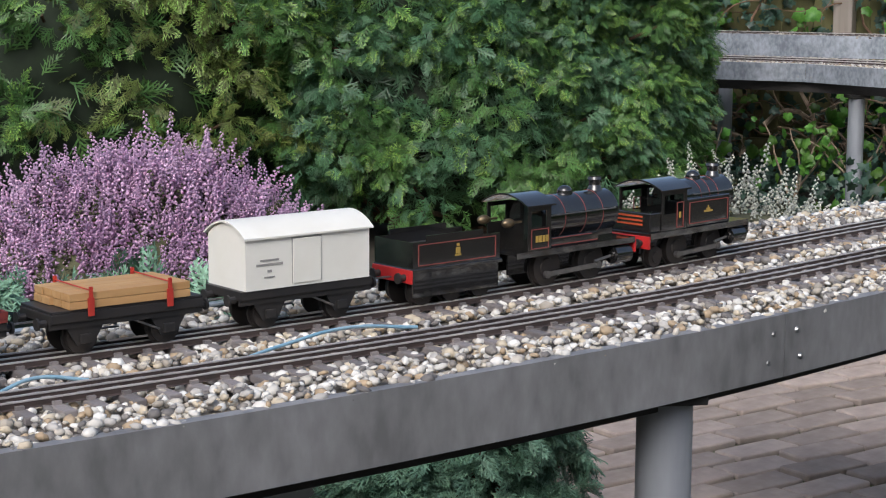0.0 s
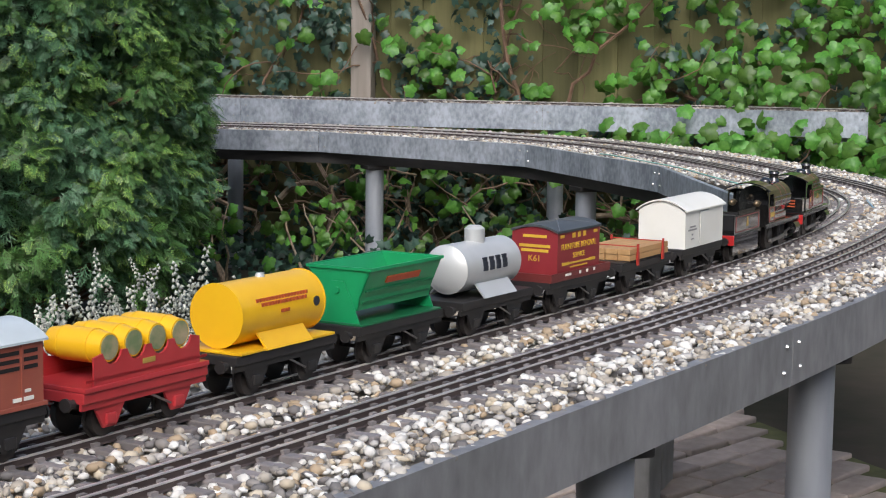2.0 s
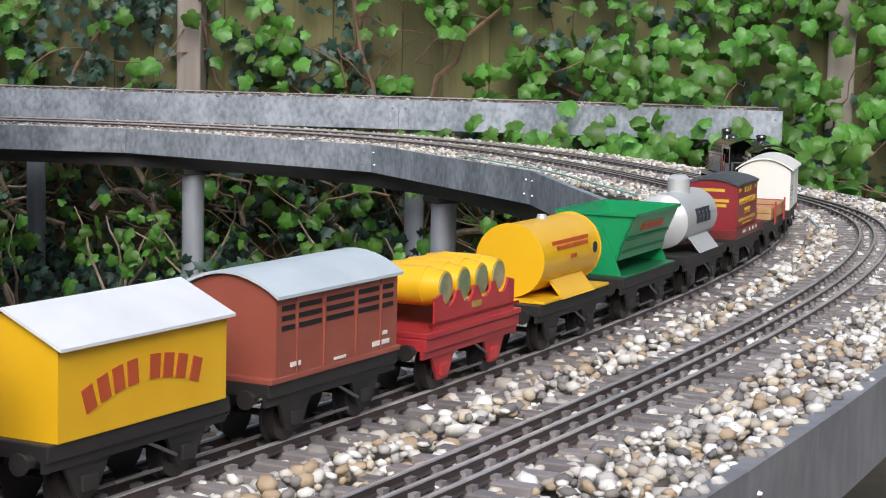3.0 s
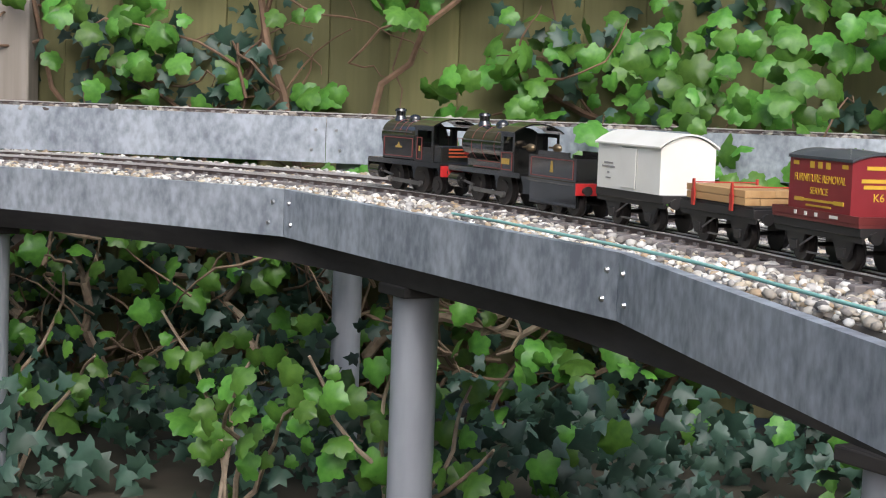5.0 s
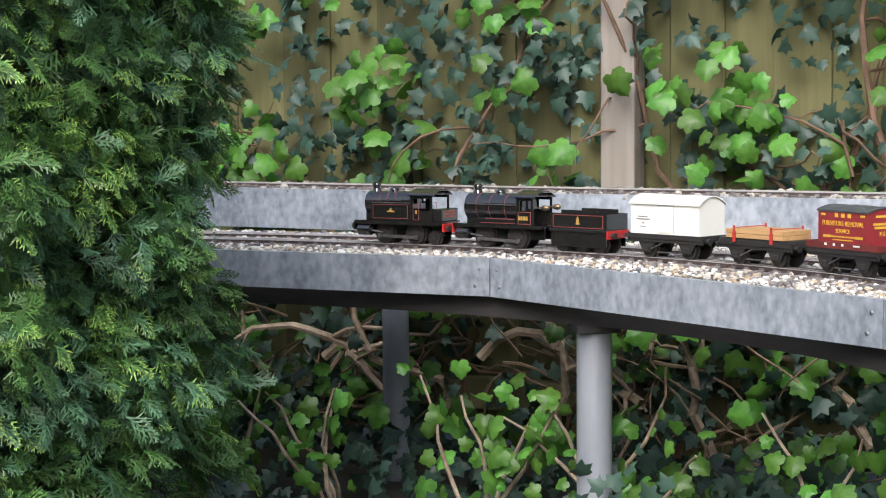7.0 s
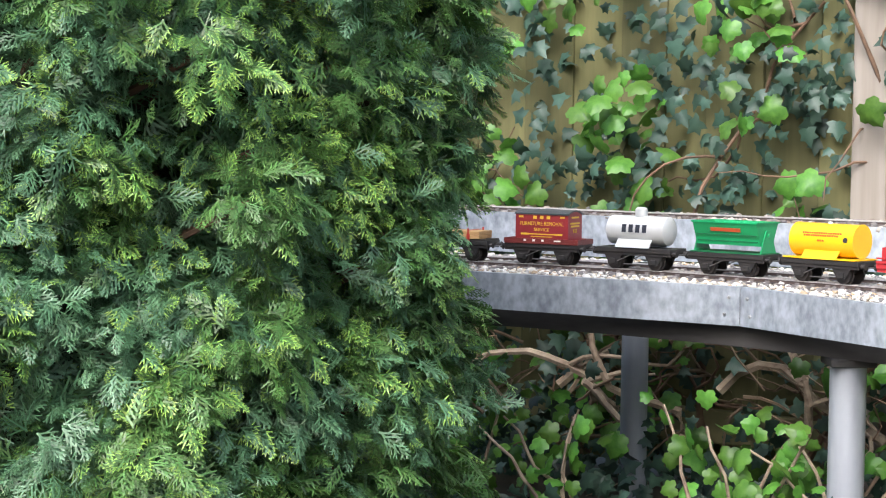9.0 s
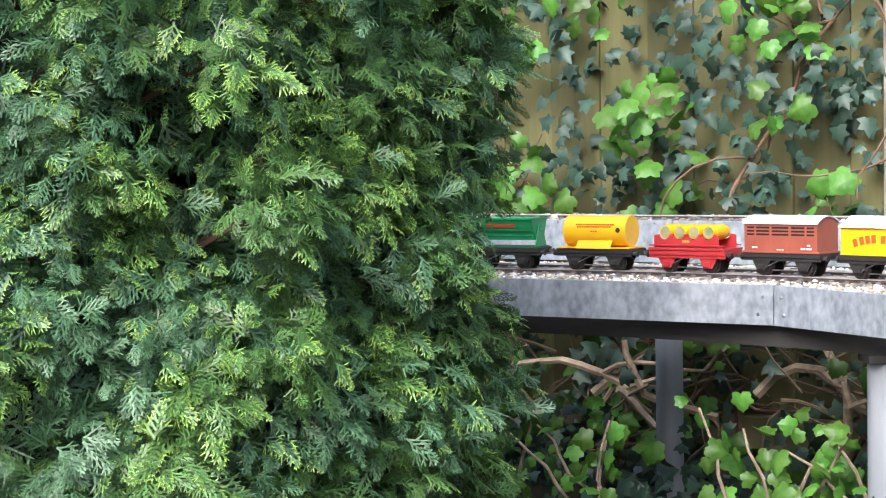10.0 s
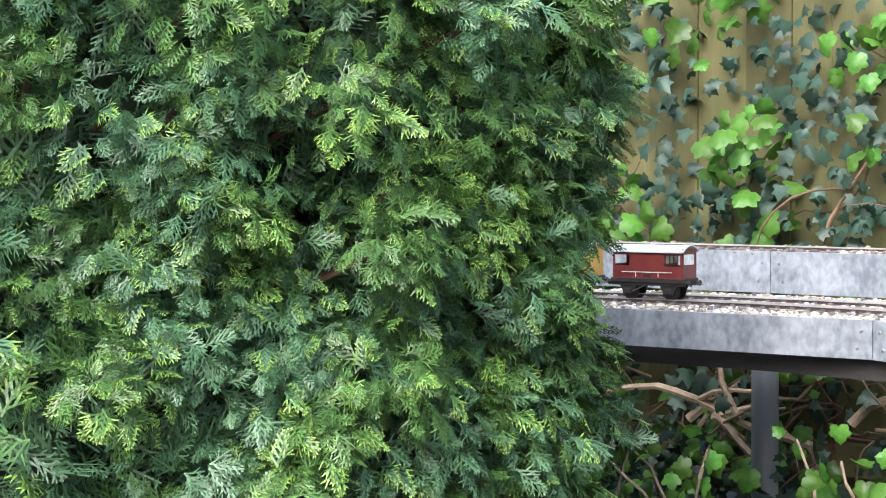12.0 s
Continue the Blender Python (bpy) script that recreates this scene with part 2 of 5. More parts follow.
def prism(bm, outline, x0, x1):
    """A closed outline in y, z drawn out along x."""
    a = [bm.verts.new((x0, y, z)) for y, z in outline]
    b = [bm.verts.new((x1, y, z)) for y, z in outline]
    n = len(a)
    bm.faces.new(a), bm.faces.new(b[::-1])
    for i in range(n):
        bm.faces.new((a[i], b[i], b[(i + 1) % n], a[(i + 1) % n]))


def raw(name, verts, faces, mat, parent=None, smooth=False):
    me = bpy.data.meshes.new(name)
    me.from_pydata([tuple(v) for v in verts], [], faces)
    me.materials.append(mat)
    if smooth:
        me.shade_smooth()
    ob = new(name, me)
    if parent:
        ob.parent = parent
    return ob


def scatter(name, base_v, base_f, mats, mat, parent=None, smooth=False):
    """One mesh of many placed copies: mats is an array of 3 x 4 placements."""
    mats = np.asarray(mats)
    bv = np.c_[np.asarray(base_v), np.ones(len(base_v))]
    v = np.einsum("nij,kj->nki", mats, bv).reshape(-1, 3)
    n, k = len(mats), len(base_v)
    me = bpy.data.meshes.new(name)
    sizes = np.array([len(f) for f in base_f])
    flat = np.concatenate([np.asarray(f) for f in base_f])
    loops = (flat[None, :] + (np.arange(n) * k)[:, None]).ravel()
    starts = np.concatenate([[0], np.cumsum(np.tile(sizes, n))[:-1]])
    me.vertices.add(len(v))
    me.vertices.foreach_set("co", v.ravel())
    me.loops.add(len(loops))
    me.loops.foreach_set("vertex_index", loops)
    me.polygons.add(n * len(sizes))
    me.polygons.foreach_set("loop_start", starts)
    me.update(calc_edges=True)
    me.validate()
    me.materials.append(mat)
    if smooth:
        me.shade_smooth()
    ob = new(name, me)
    if parent:
        ob.parent = parent
    return ob


def frames(origin, normal, up, size, spin=None):
    """Placements with local z along normal and local y near up."""
    z = normal / np.linalg.norm(normal, axis=1, keepdims=True)
    x = np.cross(up, z)
    x /= np.linalg.norm(x, axis=1, keepdims=True) + 1e-9
    y = np.cross(z, x)
    if spin is not None:
        c, s = np.cos(spin)[:, None], np.sin(spin)[:, None]
        x, y = c * x + s * y, c * y - s * x
    return np.concatenate([np.stack([x, y, z], -1) * size[:, None, None], origin[:, :, None]], axis=2)


# ------------------------------------------------------------ the line of the track
TRACK_Z = 0.5
KNOTS = [-2.2, 0, 0.6, 1.2, 1.7, 2.2, 2.7, 3.2, 3.7, 4.4, 5.2, 6.6, 7.6, 10.5]
TURN = [18.9, 31, 38.5, 37, 40, 43.9, 52, 77, 80, 90.1, 124.6, 168, 170, 172]
STEP = 0.01
S = np.arange(-2.2, 10.5, STEP)
HEAD = np.radians(np.interp(S, KNOTS, TURN))
HEAD = np.convolve(np.pad(HEAD, 20, mode="edge"), np.ones(41) / 41, mode="valid")
PX, PY = np.cumsum(np.cos(HEAD)) * STEP, np.cumsum(np.sin(HEAD)) * STEP
zero = int(round(2.2 / STEP))
PX, PY = PX - PX[zero] - 0.306, PY - PY[zero] + 0.674


def along(s, off=0.0):
    """Place and heading at s metres along the train's track; off to the inner side."""
    x, y, h = np.interp(s, S, PX), np.interp(s, S, PY), np.interp(s, S, HEAD)
    return x - off * np.sin(h), y + off * np.cos(h), h


SECOND, OUTER, INNER = -0.125, -0.251, 0.131


def sweep(name, s0, s1, off, profile, mat, parent, step=0.05, line=None):
    """A profile (offset, height) drawn along the line."""
    ss = np.arange(s0, s1 + step / 2, step)
    bm = bmesh.new()
    rings = []
    for s in ss:
        ring = []
        for o, z in profile:
            x, y, h = (line or along)(s, off + o)
            ring.append(bm.verts.new((x, y, TRACK_Z + z)))
        rings.append(ring)
    n = len(profile)
    for a, b in zip(rings, rings[1:]):
        for i in range(n):
            bm.faces.new((a[i], a[(i + 1) % n], b[(i + 1) % n], b[i]))
    bm.faces.new(rings[0]), bm.faces.new(rings[-1][::-1])
    return part(name, bm, mat, parent)


RAIL_PROFILE = [(-0.0024, -0.0062), (0.0024, -0.0062), (0.001, -0.005), (0.001, -0.0012), (-0.001, -0.0012), (-0.001, -0.005)]
HEAD_PROFILE = [(-0.0014, -0.0012), (0.0014, -0.0012), (0.0014, -0.0003), (0.0009, 0.0), (-0.0009, 0.0), (-0.0014, -0.0003)]


def sleeper_mesh(length, width):
    bm = bmesh.new()
    box(bm, -width / 2, width / 2, -length / 2, length / 2, -0.0131, -0.0062, bevel=0.0012)
    for y in (-0.0172, 0.0, 0.0172):
        box(bm, -width * 0.3, width * 0.3, y - 0.0045, y + 0.0045, -0.0064, -0.0034)
    me = bpy.data.meshes.new("sleeper")
    bm.to_mesh(me)
    bm.free()
    me.materials.append(SLEEPER)
    return me


def lay_track(off, s0, s1, near0, near1, label, line=None, z=0.0, pitch=0.0285):
    line = line or along
    t = tagged(thing("railway_track", label, "railway track", "model railway tracks"), kind="structure")
    t.location.z = z
    for y in (-0.0172, 0.0, 0.0172):
        web = sweep("rail", s0, s1, off + y, RAIL_PROFILE, RAIL, t, line=line)
        sweep("rail_head", s0, s1, off + y, HEAD_PROFILE, RAIL_HEAD, web, line=line)
    me = sleeper_mesh(0.086, 0.0115)
    rng = np.random.default_rng(3)
    rest = []
    for s in np.arange(s0, s1, pitch):
        x, y, h = line(s, off)
        m = pose(x, y, TRACK_Z, 0, 0, math.degrees(h) + rng.normal(0, 1.2))
        if near0 < s < near1:
            ob = new("sleeper", me)
            ob.parent = t
            ob.matrix_basis = m
        else:
            rest.append(np.array(m)[:3])
    if rest:
        tagged(scatter("sleepers", [v.co for v in me.vertices], [list(p.vertices) for p in me.polygons], rest, SLEEPER, t), kind="stuff")
    return t


def icosa():
    bm = bmesh.new()
    bmesh.ops.create_icosphere(bm, subdivisions=1, radius=1)
    for w in bm.verts:
        w.co *= 1 + 0.3 * noise.noise(w.co * 3)
    v, f = [tuple(x.co) for x in bm.verts], [[y.index for y in x.verts] for x in bm.faces]
    bm.free()
    return v, f


def pebbles(name, count, s0, s1, o0, o1, label, mat=PEBBLE, line=None, z=0.0, lo=0.004, hi=0.0085, seed=5):
    line = line or along
    rng = np.random.default_rng(seed)
    s, o = rng.uniform(s0, s1, count), rng.uniform(o0, o1, count)
    xyz = np.array([line(a, b)[:2] for a, b in zip(s, o)])
    size = rng.uniform(lo, hi, count) * rng.choice([1, 1, 1, 1.25], count)
    q = rng.normal(size=(count, 4))
    q /= np.linalg.norm(q, axis=1, keepdims=True)
    w, x, y, zz = q.T
    rot = np.stack([1 - 2 * (y * y + zz * zz), 2 * (x * y - w * zz), 2 * (x * zz + w * y), 2 * (x * y + w * zz), 1 - 2 * (x * x + zz * zz), 2 * (y * zz - w * x), 2 * (x * zz - w * y), 2 * (y * zz + w * x), 1 - 2 * (x * x + y * y)], -1).reshape(-1, 3, 3)
    stretch = rng.uniform(0.5, 1.3, (count, 3))
    rot = rot * stretch[:, None, :] * size[:, None, None]
    rot[:, 2, :] *= 0.72
    near = np.minimum(np.minimum(np.abs(o), np.abs(o - SECOND)), 9)
    low = np.where(near < 0.0465, -0.0118, np.where((o > 0.04) & (s > 3.3), -0.0128, -0.0085)) if line is along else np.where(np.abs(o) < 0.045, -0.0125, -0.0085)
    h = TRACK_Z + z + low + rng.uniform(-0.003, 0.004, count)
    v, f = icosa()
    ob = scatter(name, v, f, np.concatenate([rot, np.c_[xyz, h][:, :, None]], axis=2), mat, smooth=True)
    return tagged(ob, label, "gravel", kind="stuff")


def fascia(joints, off, label, line=None, z=0.0, out=1, z0=-0.066, z1=-0.006, bent=False, mat=None):
    """Folded steel edging in straight lengths, bolted together at the joints. out: +1 faces the inner side, -1 the outer."""
    line = line or along
    t = tagged(thing("steel_edging", label, "steel edging", "viaduct edging"), kind="structure")
    for a, b in zip(joints, joints[1:]):
        (xa, ya, _), (xb, yb, _) = line(a, off), line(b, off)
        d = Vector((xb - xa, yb - ya, 0))
        m = Matrix.Translation((xa, ya, TRACK_Z + z)) @ pose(0, 0, 0, 0, 0, math.degrees(math.atan2(d.y, d.x)))
        bm = bmesh.new()
        L = d.length
        prism(bm, [(0, z0), (0, z1), (-0.012 * out, z1), (-0.012 * out, z1 - 0.002), (-0.002 * out, z1 - 0.002), (-0.002 * out, z0 + 0.002), (-0.012 * out, z0 + 0.002), (-0.012 * out, z0)], 0.0007, L - 0.0007)
        bm.transform(m)
        if bent:
            bm.free()
            bm = bmesh.new()
            rings = []
            for s in np.linspace(a + 0.0007, b - 0.0007, 9):
                ring = []
                for o, h in [(0, z0), (0, z1), (-0.012 * out, z1), (-0.012 * out, z1 - 0.002), (-0.002 * out, z1 - 0.002), (-0.002 * out, z0 + 0.002), (-0.012 * out, z0 + 0.002), (-0.012 * out, z0)]:
                    x, y, _ = line(s, off + o)
                    ring.append(bm.verts.new((x, y, TRACK_Z + z + h)))
                rings.append(ring)
            for r0, r1 in zip(rings, rings[1:]):
                for i in range(8):
                    bm.faces.new((r0[i], r0[(i + 1) % 8], r1[(i + 1) % 8], r1[i]))
            bm.faces.new(rings[0]), bm.faces.new(rings[-1][::-1])
        p = part("steel_plate", bm, mat or ZINC, t)
        for x in (0.018, L - 0.018):
            for zz, dx in ((0.72, 0.0), (0.28, 0.007)):
                bm = bmesh.new()
                hgt = z0 + (z1 - z0) * zz
                rod(bm, (x + dx * (1 if x < L / 2 else -1), 0, hgt), (x + dx * (1 if x < L / 2 else -1), 0.003 * out, hgt), 0.0032, 0.002, seg=8)
                bm.transform(m)
                part("bolt", bm, BOLT, p)
    return t


def pillar(x, y, z1, r, mat, label, square=False):
    bm = bmesh.new()
    if square:
        box(bm, -r, r, -r * 0.7, r * 0.7, 0, z1, bevel=0.004)
    else:
        rod(bm, (0, 0, 0), (0, 0, z1), r, seg=24)
    t = thing("support_post", label, "post", "viaduct supports", pose(x, y, 0))
    part("shaft", bm, mat, t, smooth=not square)
    bm = bmesh.new()
    box(bm, -r * 1.25, r * 1.25, -r * 1.25, r * 1.25, z1 - 0.012, z1, bevel=0.002)
    part("cap_plate", bm, BEAM, t)
    return t


# ------------------------------------------------------------ ground, fence, viaduct
def plane(name, x0, x1, y0, y1, z, mat, label, category, n=60, rough=0.0):
    bm = bmesh.new()
    bmesh.ops.create_grid(bm, x_segments=n, y_segments=n, size=0.5, matrix=Matrix.LocRotScale(((x0 + x1) / 2, (y0 + y1) / 2, z), None, (x1 - x0, y1 - y0, 1)))
    for v in bm.verts:
        v.co.z += rough * noise.noise(v.co * 1.7)
    return tagged(part(name, bm, mat), label, category, kind="structure")


ground = plane("ground", -60, 60, -60, 60, 0.0, SOIL, "dark mossy garden soil under the plants", "ground", n=40)
pavement = plane("pavement", -0.1, 1.9, 1.3, 3.5, 0.012, MOSS, "worn clay pavers with mossy joints under the viaduct", "pavement", n=8)

# unseen walls, added to block low sky light and its reflections in dark paint
for side_name, x0, x1, y0, y1 in (("unseen_wall_south", -7.0, 8.0, -4.9, -4.5), ("unseen_wall_west", -7.0, -6.6, -4.5, 9.0), ("unseen_wall_east", 7.6, 8.0, -4.5, 9.0)):
    tagged(part(side_name, one_box(x0, x1, y0, y1, 0.0, 2.3, bevel=0.08), SCREEN_GREEN), "unseen dark green wall added to dim low sky light and reflections", "hedge", kind="structure")


def raised_bed():
    bm = bmesh.new()
    rows = []
    for s in np.linspace(-2.0, 0.12, 26):
        row = []
        for o in np.linspace(INNER + 0.02, 1.6, 18):
            x, y, _ = along(s, o)
            edge = min(1.0, max(0.0, (0.12 - s) / 0.14))
            z = (0.41 + 0.03 * noise.noise(Vector((x, y, 0)) * 5)) * edge * (1.0 if o < 1.2 else max(0.0, (1.6 - o) / 0.4))
            row.append(bm.verts.new((x, y, z)))
        rows.append(row)
    for a, c in zip(rows, rows[1:]):
        for i in range(len(a) - 1):
            bm.faces.new((a[i], a[i + 1], c[i + 1], c[i]))
    return tagged(part("raised_bed", bm, SOIL, smooth=True), "raised bed of dark soil behind the track", "flower bed", kind="structure")


raised_bed()

FENCE_AT, FENCE_U = Vector((2.062, 5.750)), Vector((0.8023, -0.5969))
FENCE_N = Vector((-0.5969, -0.8023))


def fence_place(a, out, z):
    p = FENCE_AT + FENCE_U * a + FENCE_N * out
    return Vector((p.x, p.y, z))


FENCE_TURN = math.degrees(math.atan2(FENCE_U.y, FENCE_U.x))


def build_fence():
    f = tagged(thing("fence", "tall timber garden fence of overlapping algae-stained planks", "fence"), kind="structure")
    rng = random.Random(4)
    a = -5.0
    i = 0
    while a < 3.6:
        w = rng.uniform(0.095, 0.125)
        bm = bmesh.new()
        box(bm, 0, w + 0.012, -0.008, 0.008, 0.02, 1.75, bevel=0.003)
        p = part("plank", bm, PLANK if rng.random() < 0.93 else PLANK_GREY, f)
        p.matrix_basis = Matrix.Translation(fence_place(a, 0.008 * (i % 2) + rng.uniform(0, 0.004), 0)) @ pose(0, 0, 0, 0, rng.uniform(-0.3, 0.3), FENCE_TURN)
        a += w + (0.004 if rng.random() < 0.8 else 0.012)
        i += 1
    for a in (-3.72, -1.86, 0.0, 1.86):
        bm = bmesh.new()
        box(bm, -0.037, 0.037, -0.03, 0.03, 0, 1.8, bevel=0.005)
        part("post", bm, POSTWOOD, f).matrix_basis = Matrix.Translation(fence_place(a, 0.052, 0)) @ pose(0, 0, 0, 0, 0, FENCE_TURN)
    for z in (0.12, 1.45):
        for a in (-5.0, -3.68, -1.82, 0.04, 1.9):
            b = -3.76 if a == -5.0 else a + 1.78 if a < 1.9 else 3.5
            bm = bmesh.new()
            box(bm, 0, b - a, -0.012, 0.012, -0.035, 0.035, bevel=0.003)
            part("rail", bm, PLANK_GREY, f).matrix_basis = Matrix.Translation(fence_place(a, 0.032, z)) @ pose(0, 0, 0, 0, 0, FENCE_TURN)
    return f


build_fence()

REAR_A, REAR_Z = 0.335, 0.075


def rear_line(a, off=0.0):
    p = fence_place(a, REAR_A - off, 0)
    return p.x, p.y, math.atan2(FENCE_U.y, FENCE_U.x)


deck = tagged(thing("viaduct_deck", "narrow raised deck carrying two model railway tracks", "viaduct"), kind="structure")
sweep("deck_board", -2.1, 9.6, 0.0, [(OUTER + 0.02, -0.05), (INNER - 0.012, -0.05), (INNER - 0.012, -0.017), (OUTER + 0.02, -0.017)], DECK, deck)
sweep("bearer", -2.1, 9.6, INNER - 0.04, [(-0.022, -0.1), (0.022, -0.1), (0.022, -0.052), (-0.022, -0.052)], BEAM, deck)
sweep("bearer", -2.1, 9.6, OUTER + 0.06, [(-0.022, -0.085), (0.022, -0.085), (0.022, -0.052), (-0.022, -0.052)], BEAM, deck)
rear_deck = tagged(thing("rear_viaduct_deck", "straight raised deck along the garden fence", "viaduct"), kind="structure")
sweep("deck_board", -4.0, 1.717, 0.0, [(-0.1, -0.05), (0.1, -0.05), (0.1, -0.017), (-0.1, -0.017)], DECK, rear_deck, line=rear_line)
rear_deck.location.z = REAR_Z

fascia([-2.1, -1.3, -0.5, 0.374, 1.383, 2.25, 3.0, 3.7, 4.4, 5.1, 5.8, 6.6, 7.6, 8.6, 9.6], OUTER, "long galvanised steel edging of the viaduct, bolted in lengths", out=-1, bent=True, mat=ZINC_DULL)
fascia([-2.1, -1.2, -0.3, 0.6, 1.6, 2.7, 3.757, 4.609, 5.481, 6.3, 7.2, 8.2, 9.6], INNER, "inner galvanised steel edging of the curved viaduct, streaked", out=1)
fascia([-4.0, -3.0, -2.1, -1.2, -0.3, 0.714, 1.717], 0.105 - 0.21, "mottled galvanised steel edging of the straight rear viaduct", line=rear_line, z=REAR_Z, out=-1, z0=-0.084)

lay_track(0.0, -2.1, 9.5, -0.9, 6.7, "brown three-rail model track on dark sleepers, carrying the train")
lay_track(SECOND, -2.1, 9.5, -0.9, 6.7, "second brown three-rail model track on dark sleepers, empty")
lay_track(0.0, -3.9, 1.69, -2.2, 1.69, "straight model track on the rear viaduct, weathered brown", line=rear_line, z=REAR_Z)

pebbles("ballast", 48000, -0.7, 6.3, OUTER + 0.005, INNER - 0.005, "loose white, cream and grey pebble ballast between the tracks", lo=0.0028, hi=0.0058)
pebbles("rear_ballast", 4500, -2.4, 1.70, -0.1, 0.1, "dark weathered pebble ballast on the rear viaduct", mat=PEBBLE_DARK, line=rear_line, z=REAR_Z, seed=9)

for s, off in ((0.267, OUTER + 0.05), (1.05, OUTER + 0.05), (1.6, OUTER + 0.05), (2.5, OUTER + 0.05)):
    x, y, h = along(s, off)
    pillar(x, y, TRACK_Z - 0.066, 0.026, ZINC_POST, "round grey galvanised support post under the viaduct")
for s in (4.338, 5.302, 6.2, 3.35):
    x, y, h = along(s, INNER - 0.045)
    pillar(x, y, TRACK_Z - 0.1, 0.027, ZINC_POST, "round grey galvanised support post under the curve")
for a in (-0.337, 0.750, 1.637, -1.2):
    x, y, h = rear_line(a, -0.055)
    pillar(x, y, TRACK_Z + REAR_Z - 0.052, 0.026, ZINC_POST, "pale round support post under the rear viaduct")
for x, y, h in ((1.05, 2.38, 50), (1.33, 2.34, 50), (1.42, 2.46, 50)):
    t = thing("concrete_block", "rough grey concrete pier standing on the pavers", "concrete block", "concrete piers", pose(x, y, 0.012, 0, 0, h))
    part("block", one_box(-0.05, 0.05, -0.04, 0.04, 0, 0.32, bevel=0.006), CONCRETE, t)


def wire(name, pts, mat, label):
    c = bpy.data.curves.new(name, "CURVE")
    c.dimensions, c.bevel_depth, c.bevel_resolution = "3D", 0.0016, 2
    sp = c.splines.new("BEZIER")
    sp.bezier_points.add(len(pts) - 1)
    for b, (s, o, z) in zip(sp.bezier_points, pts):
        x, y, h = along(s, o)
        b.co = (x, y, TRACK_Z + z)
        b.handle_left_type = b.handle_right_type = "AUTO"
    ob = new(name, c)
    me = bpy.data.meshes.new_from_object(ob.evaluated_get(bpy.context.evaluated_depsgraph_get()))
    bpy.data.objects.remove(ob)
    me.materials.append(mat)
    return tagged(new(name, me), label, "wire", "loose wires")


wire("loose_wire", [(-0.13, -0.1, -0.006), (-0.07, -0.088, 0.0), (0.0, -0.078, 0.004), (0.074, -0.082, -0.004)], WIRE_BLUE, "faded blue wire lying loose on the ballast")
wire("loose_wire", [(-0.33, -0.09, -0.006), (-0.29, -0.08, 0.0), (-0.25, -0.086, -0.006)], WIRE_BLUE, "short faded blue wire end on the ballast")
wire("loose_wire", [(2.75, -0.06, -0.006), (2.8, -0.05, 0.002), (2.87, -0.055, -0.005)], WIRE_BLUE, "short faded blue wire end on the ballast")
wire("loose_wire", [(3.2, 0.12, -0.004), (3.45, 0.134, 0.0), (3.62, 0.131, 0.001), (3.85, 0.137, 0.0), (4.05, 0.129, -0.002), (4.2, 0.111, -0.006)], WIRE_TEAL, "faded teal wire lying along the edging")


# ------------------------------------------------------------ rolling stock
def lettering(text, size, mat, parent, m, name="lettering", sx=1.0):
    c = bpy.data.curves.new(name, "FONT")
    c.body, c.size, c.align_x, c.align_y, c.extrude = text, size, "CENTER", "CENTER", 0.0002
    ob = new(name, c)
    me = bpy.data.meshes.new_from_object(ob.evaluated_get(bpy.context.evaluated_depsgraph_get()))
    bpy.data.objects.remove(ob)
    me.transform(m @ Matrix.Diagonal((sx, 1, 1, 1)))
    me.materials.append(mat)
    ob = new(name, me)
    ob.parent = parent
    return ob


def on_side(side, x, y, z):
    """A placement on a vehicle's side: local x runs as the writing does."""
    return Matrix.Translation((x, y * side, z)) @ (pose(0, 0, 0, 90, 0, 0) if side < 0 else pose(0, 0, 0, 90, 0, 180))


def bars(name, rows, mat, parent, side, y, tilt=0.0):
    """Rows of plain bars (x, z, length, height) on a side."""
    for x, z, w, h in rows:
        last = part(name, one_box(x - w / 2, x + w / 2, y * side - 0.0003, y * side + 0.0003, z - h / 2, z + h / 2), mat, parent)
    return last


def wheelset(t, x, r, mat=WHEEL, gauge=0.0155, seg=20):
    for y in (-gauge, gauge):
        o = 1 if y > 0 else -1
        bm = bmesh.new()
        rod(bm, (x, y - 0.0028, r), (x, y + 0.0028, r), r, seg=seg)
        rod(bm, (x, y - o * 0.004, r), (x, y - o * 0.0025, r), r + 0.0022, seg=seg)
        rod(bm, (x, y, r), (x, y + o * 0.0042, r), r * 0.62, r * 0.5, seg=12)
        part("wheel", bm, mat, t, smooth=True)
    part("axle", one_rod((x, -gauge, r), (x, gauge, r), 0.0018, seg=8), mat, t)


def buffers(t, x, z, mat, head, y=0.0175):
    d = 1 if x > 0 else -1
    for yy in (-y, y):
        bm = bmesh.new()
        rod(bm, (x, yy, z), (x + 0.006 * d, yy, z), 0.0032, 0.0026, seg=10)
        rod(bm, (x + 0.006 * d, yy, z), (x + 0.0078 * d, yy, z), 0.0048, seg=12)
        part("buffer", bm, head, t)


def coupling(t, x, z):
    d = 1 if x > 0 else -1
    bm = bmesh.new()
    for i in range(3):
        x0 = x + d * (0.001 + 0.006 * i)
        for yy in (-0.0016, 0.0016):
            rod(bm, (x0, yy, z), (x0 + 0.007 * d, yy, z), 0.0006, seg=6)
        rod(bm, (x0 + 0.007 * d, -0.002, z), (x0 + 0.007 * d, 0.002, z), 0.0007, seg=6)
    part("coupling", bm, STEEL, t)


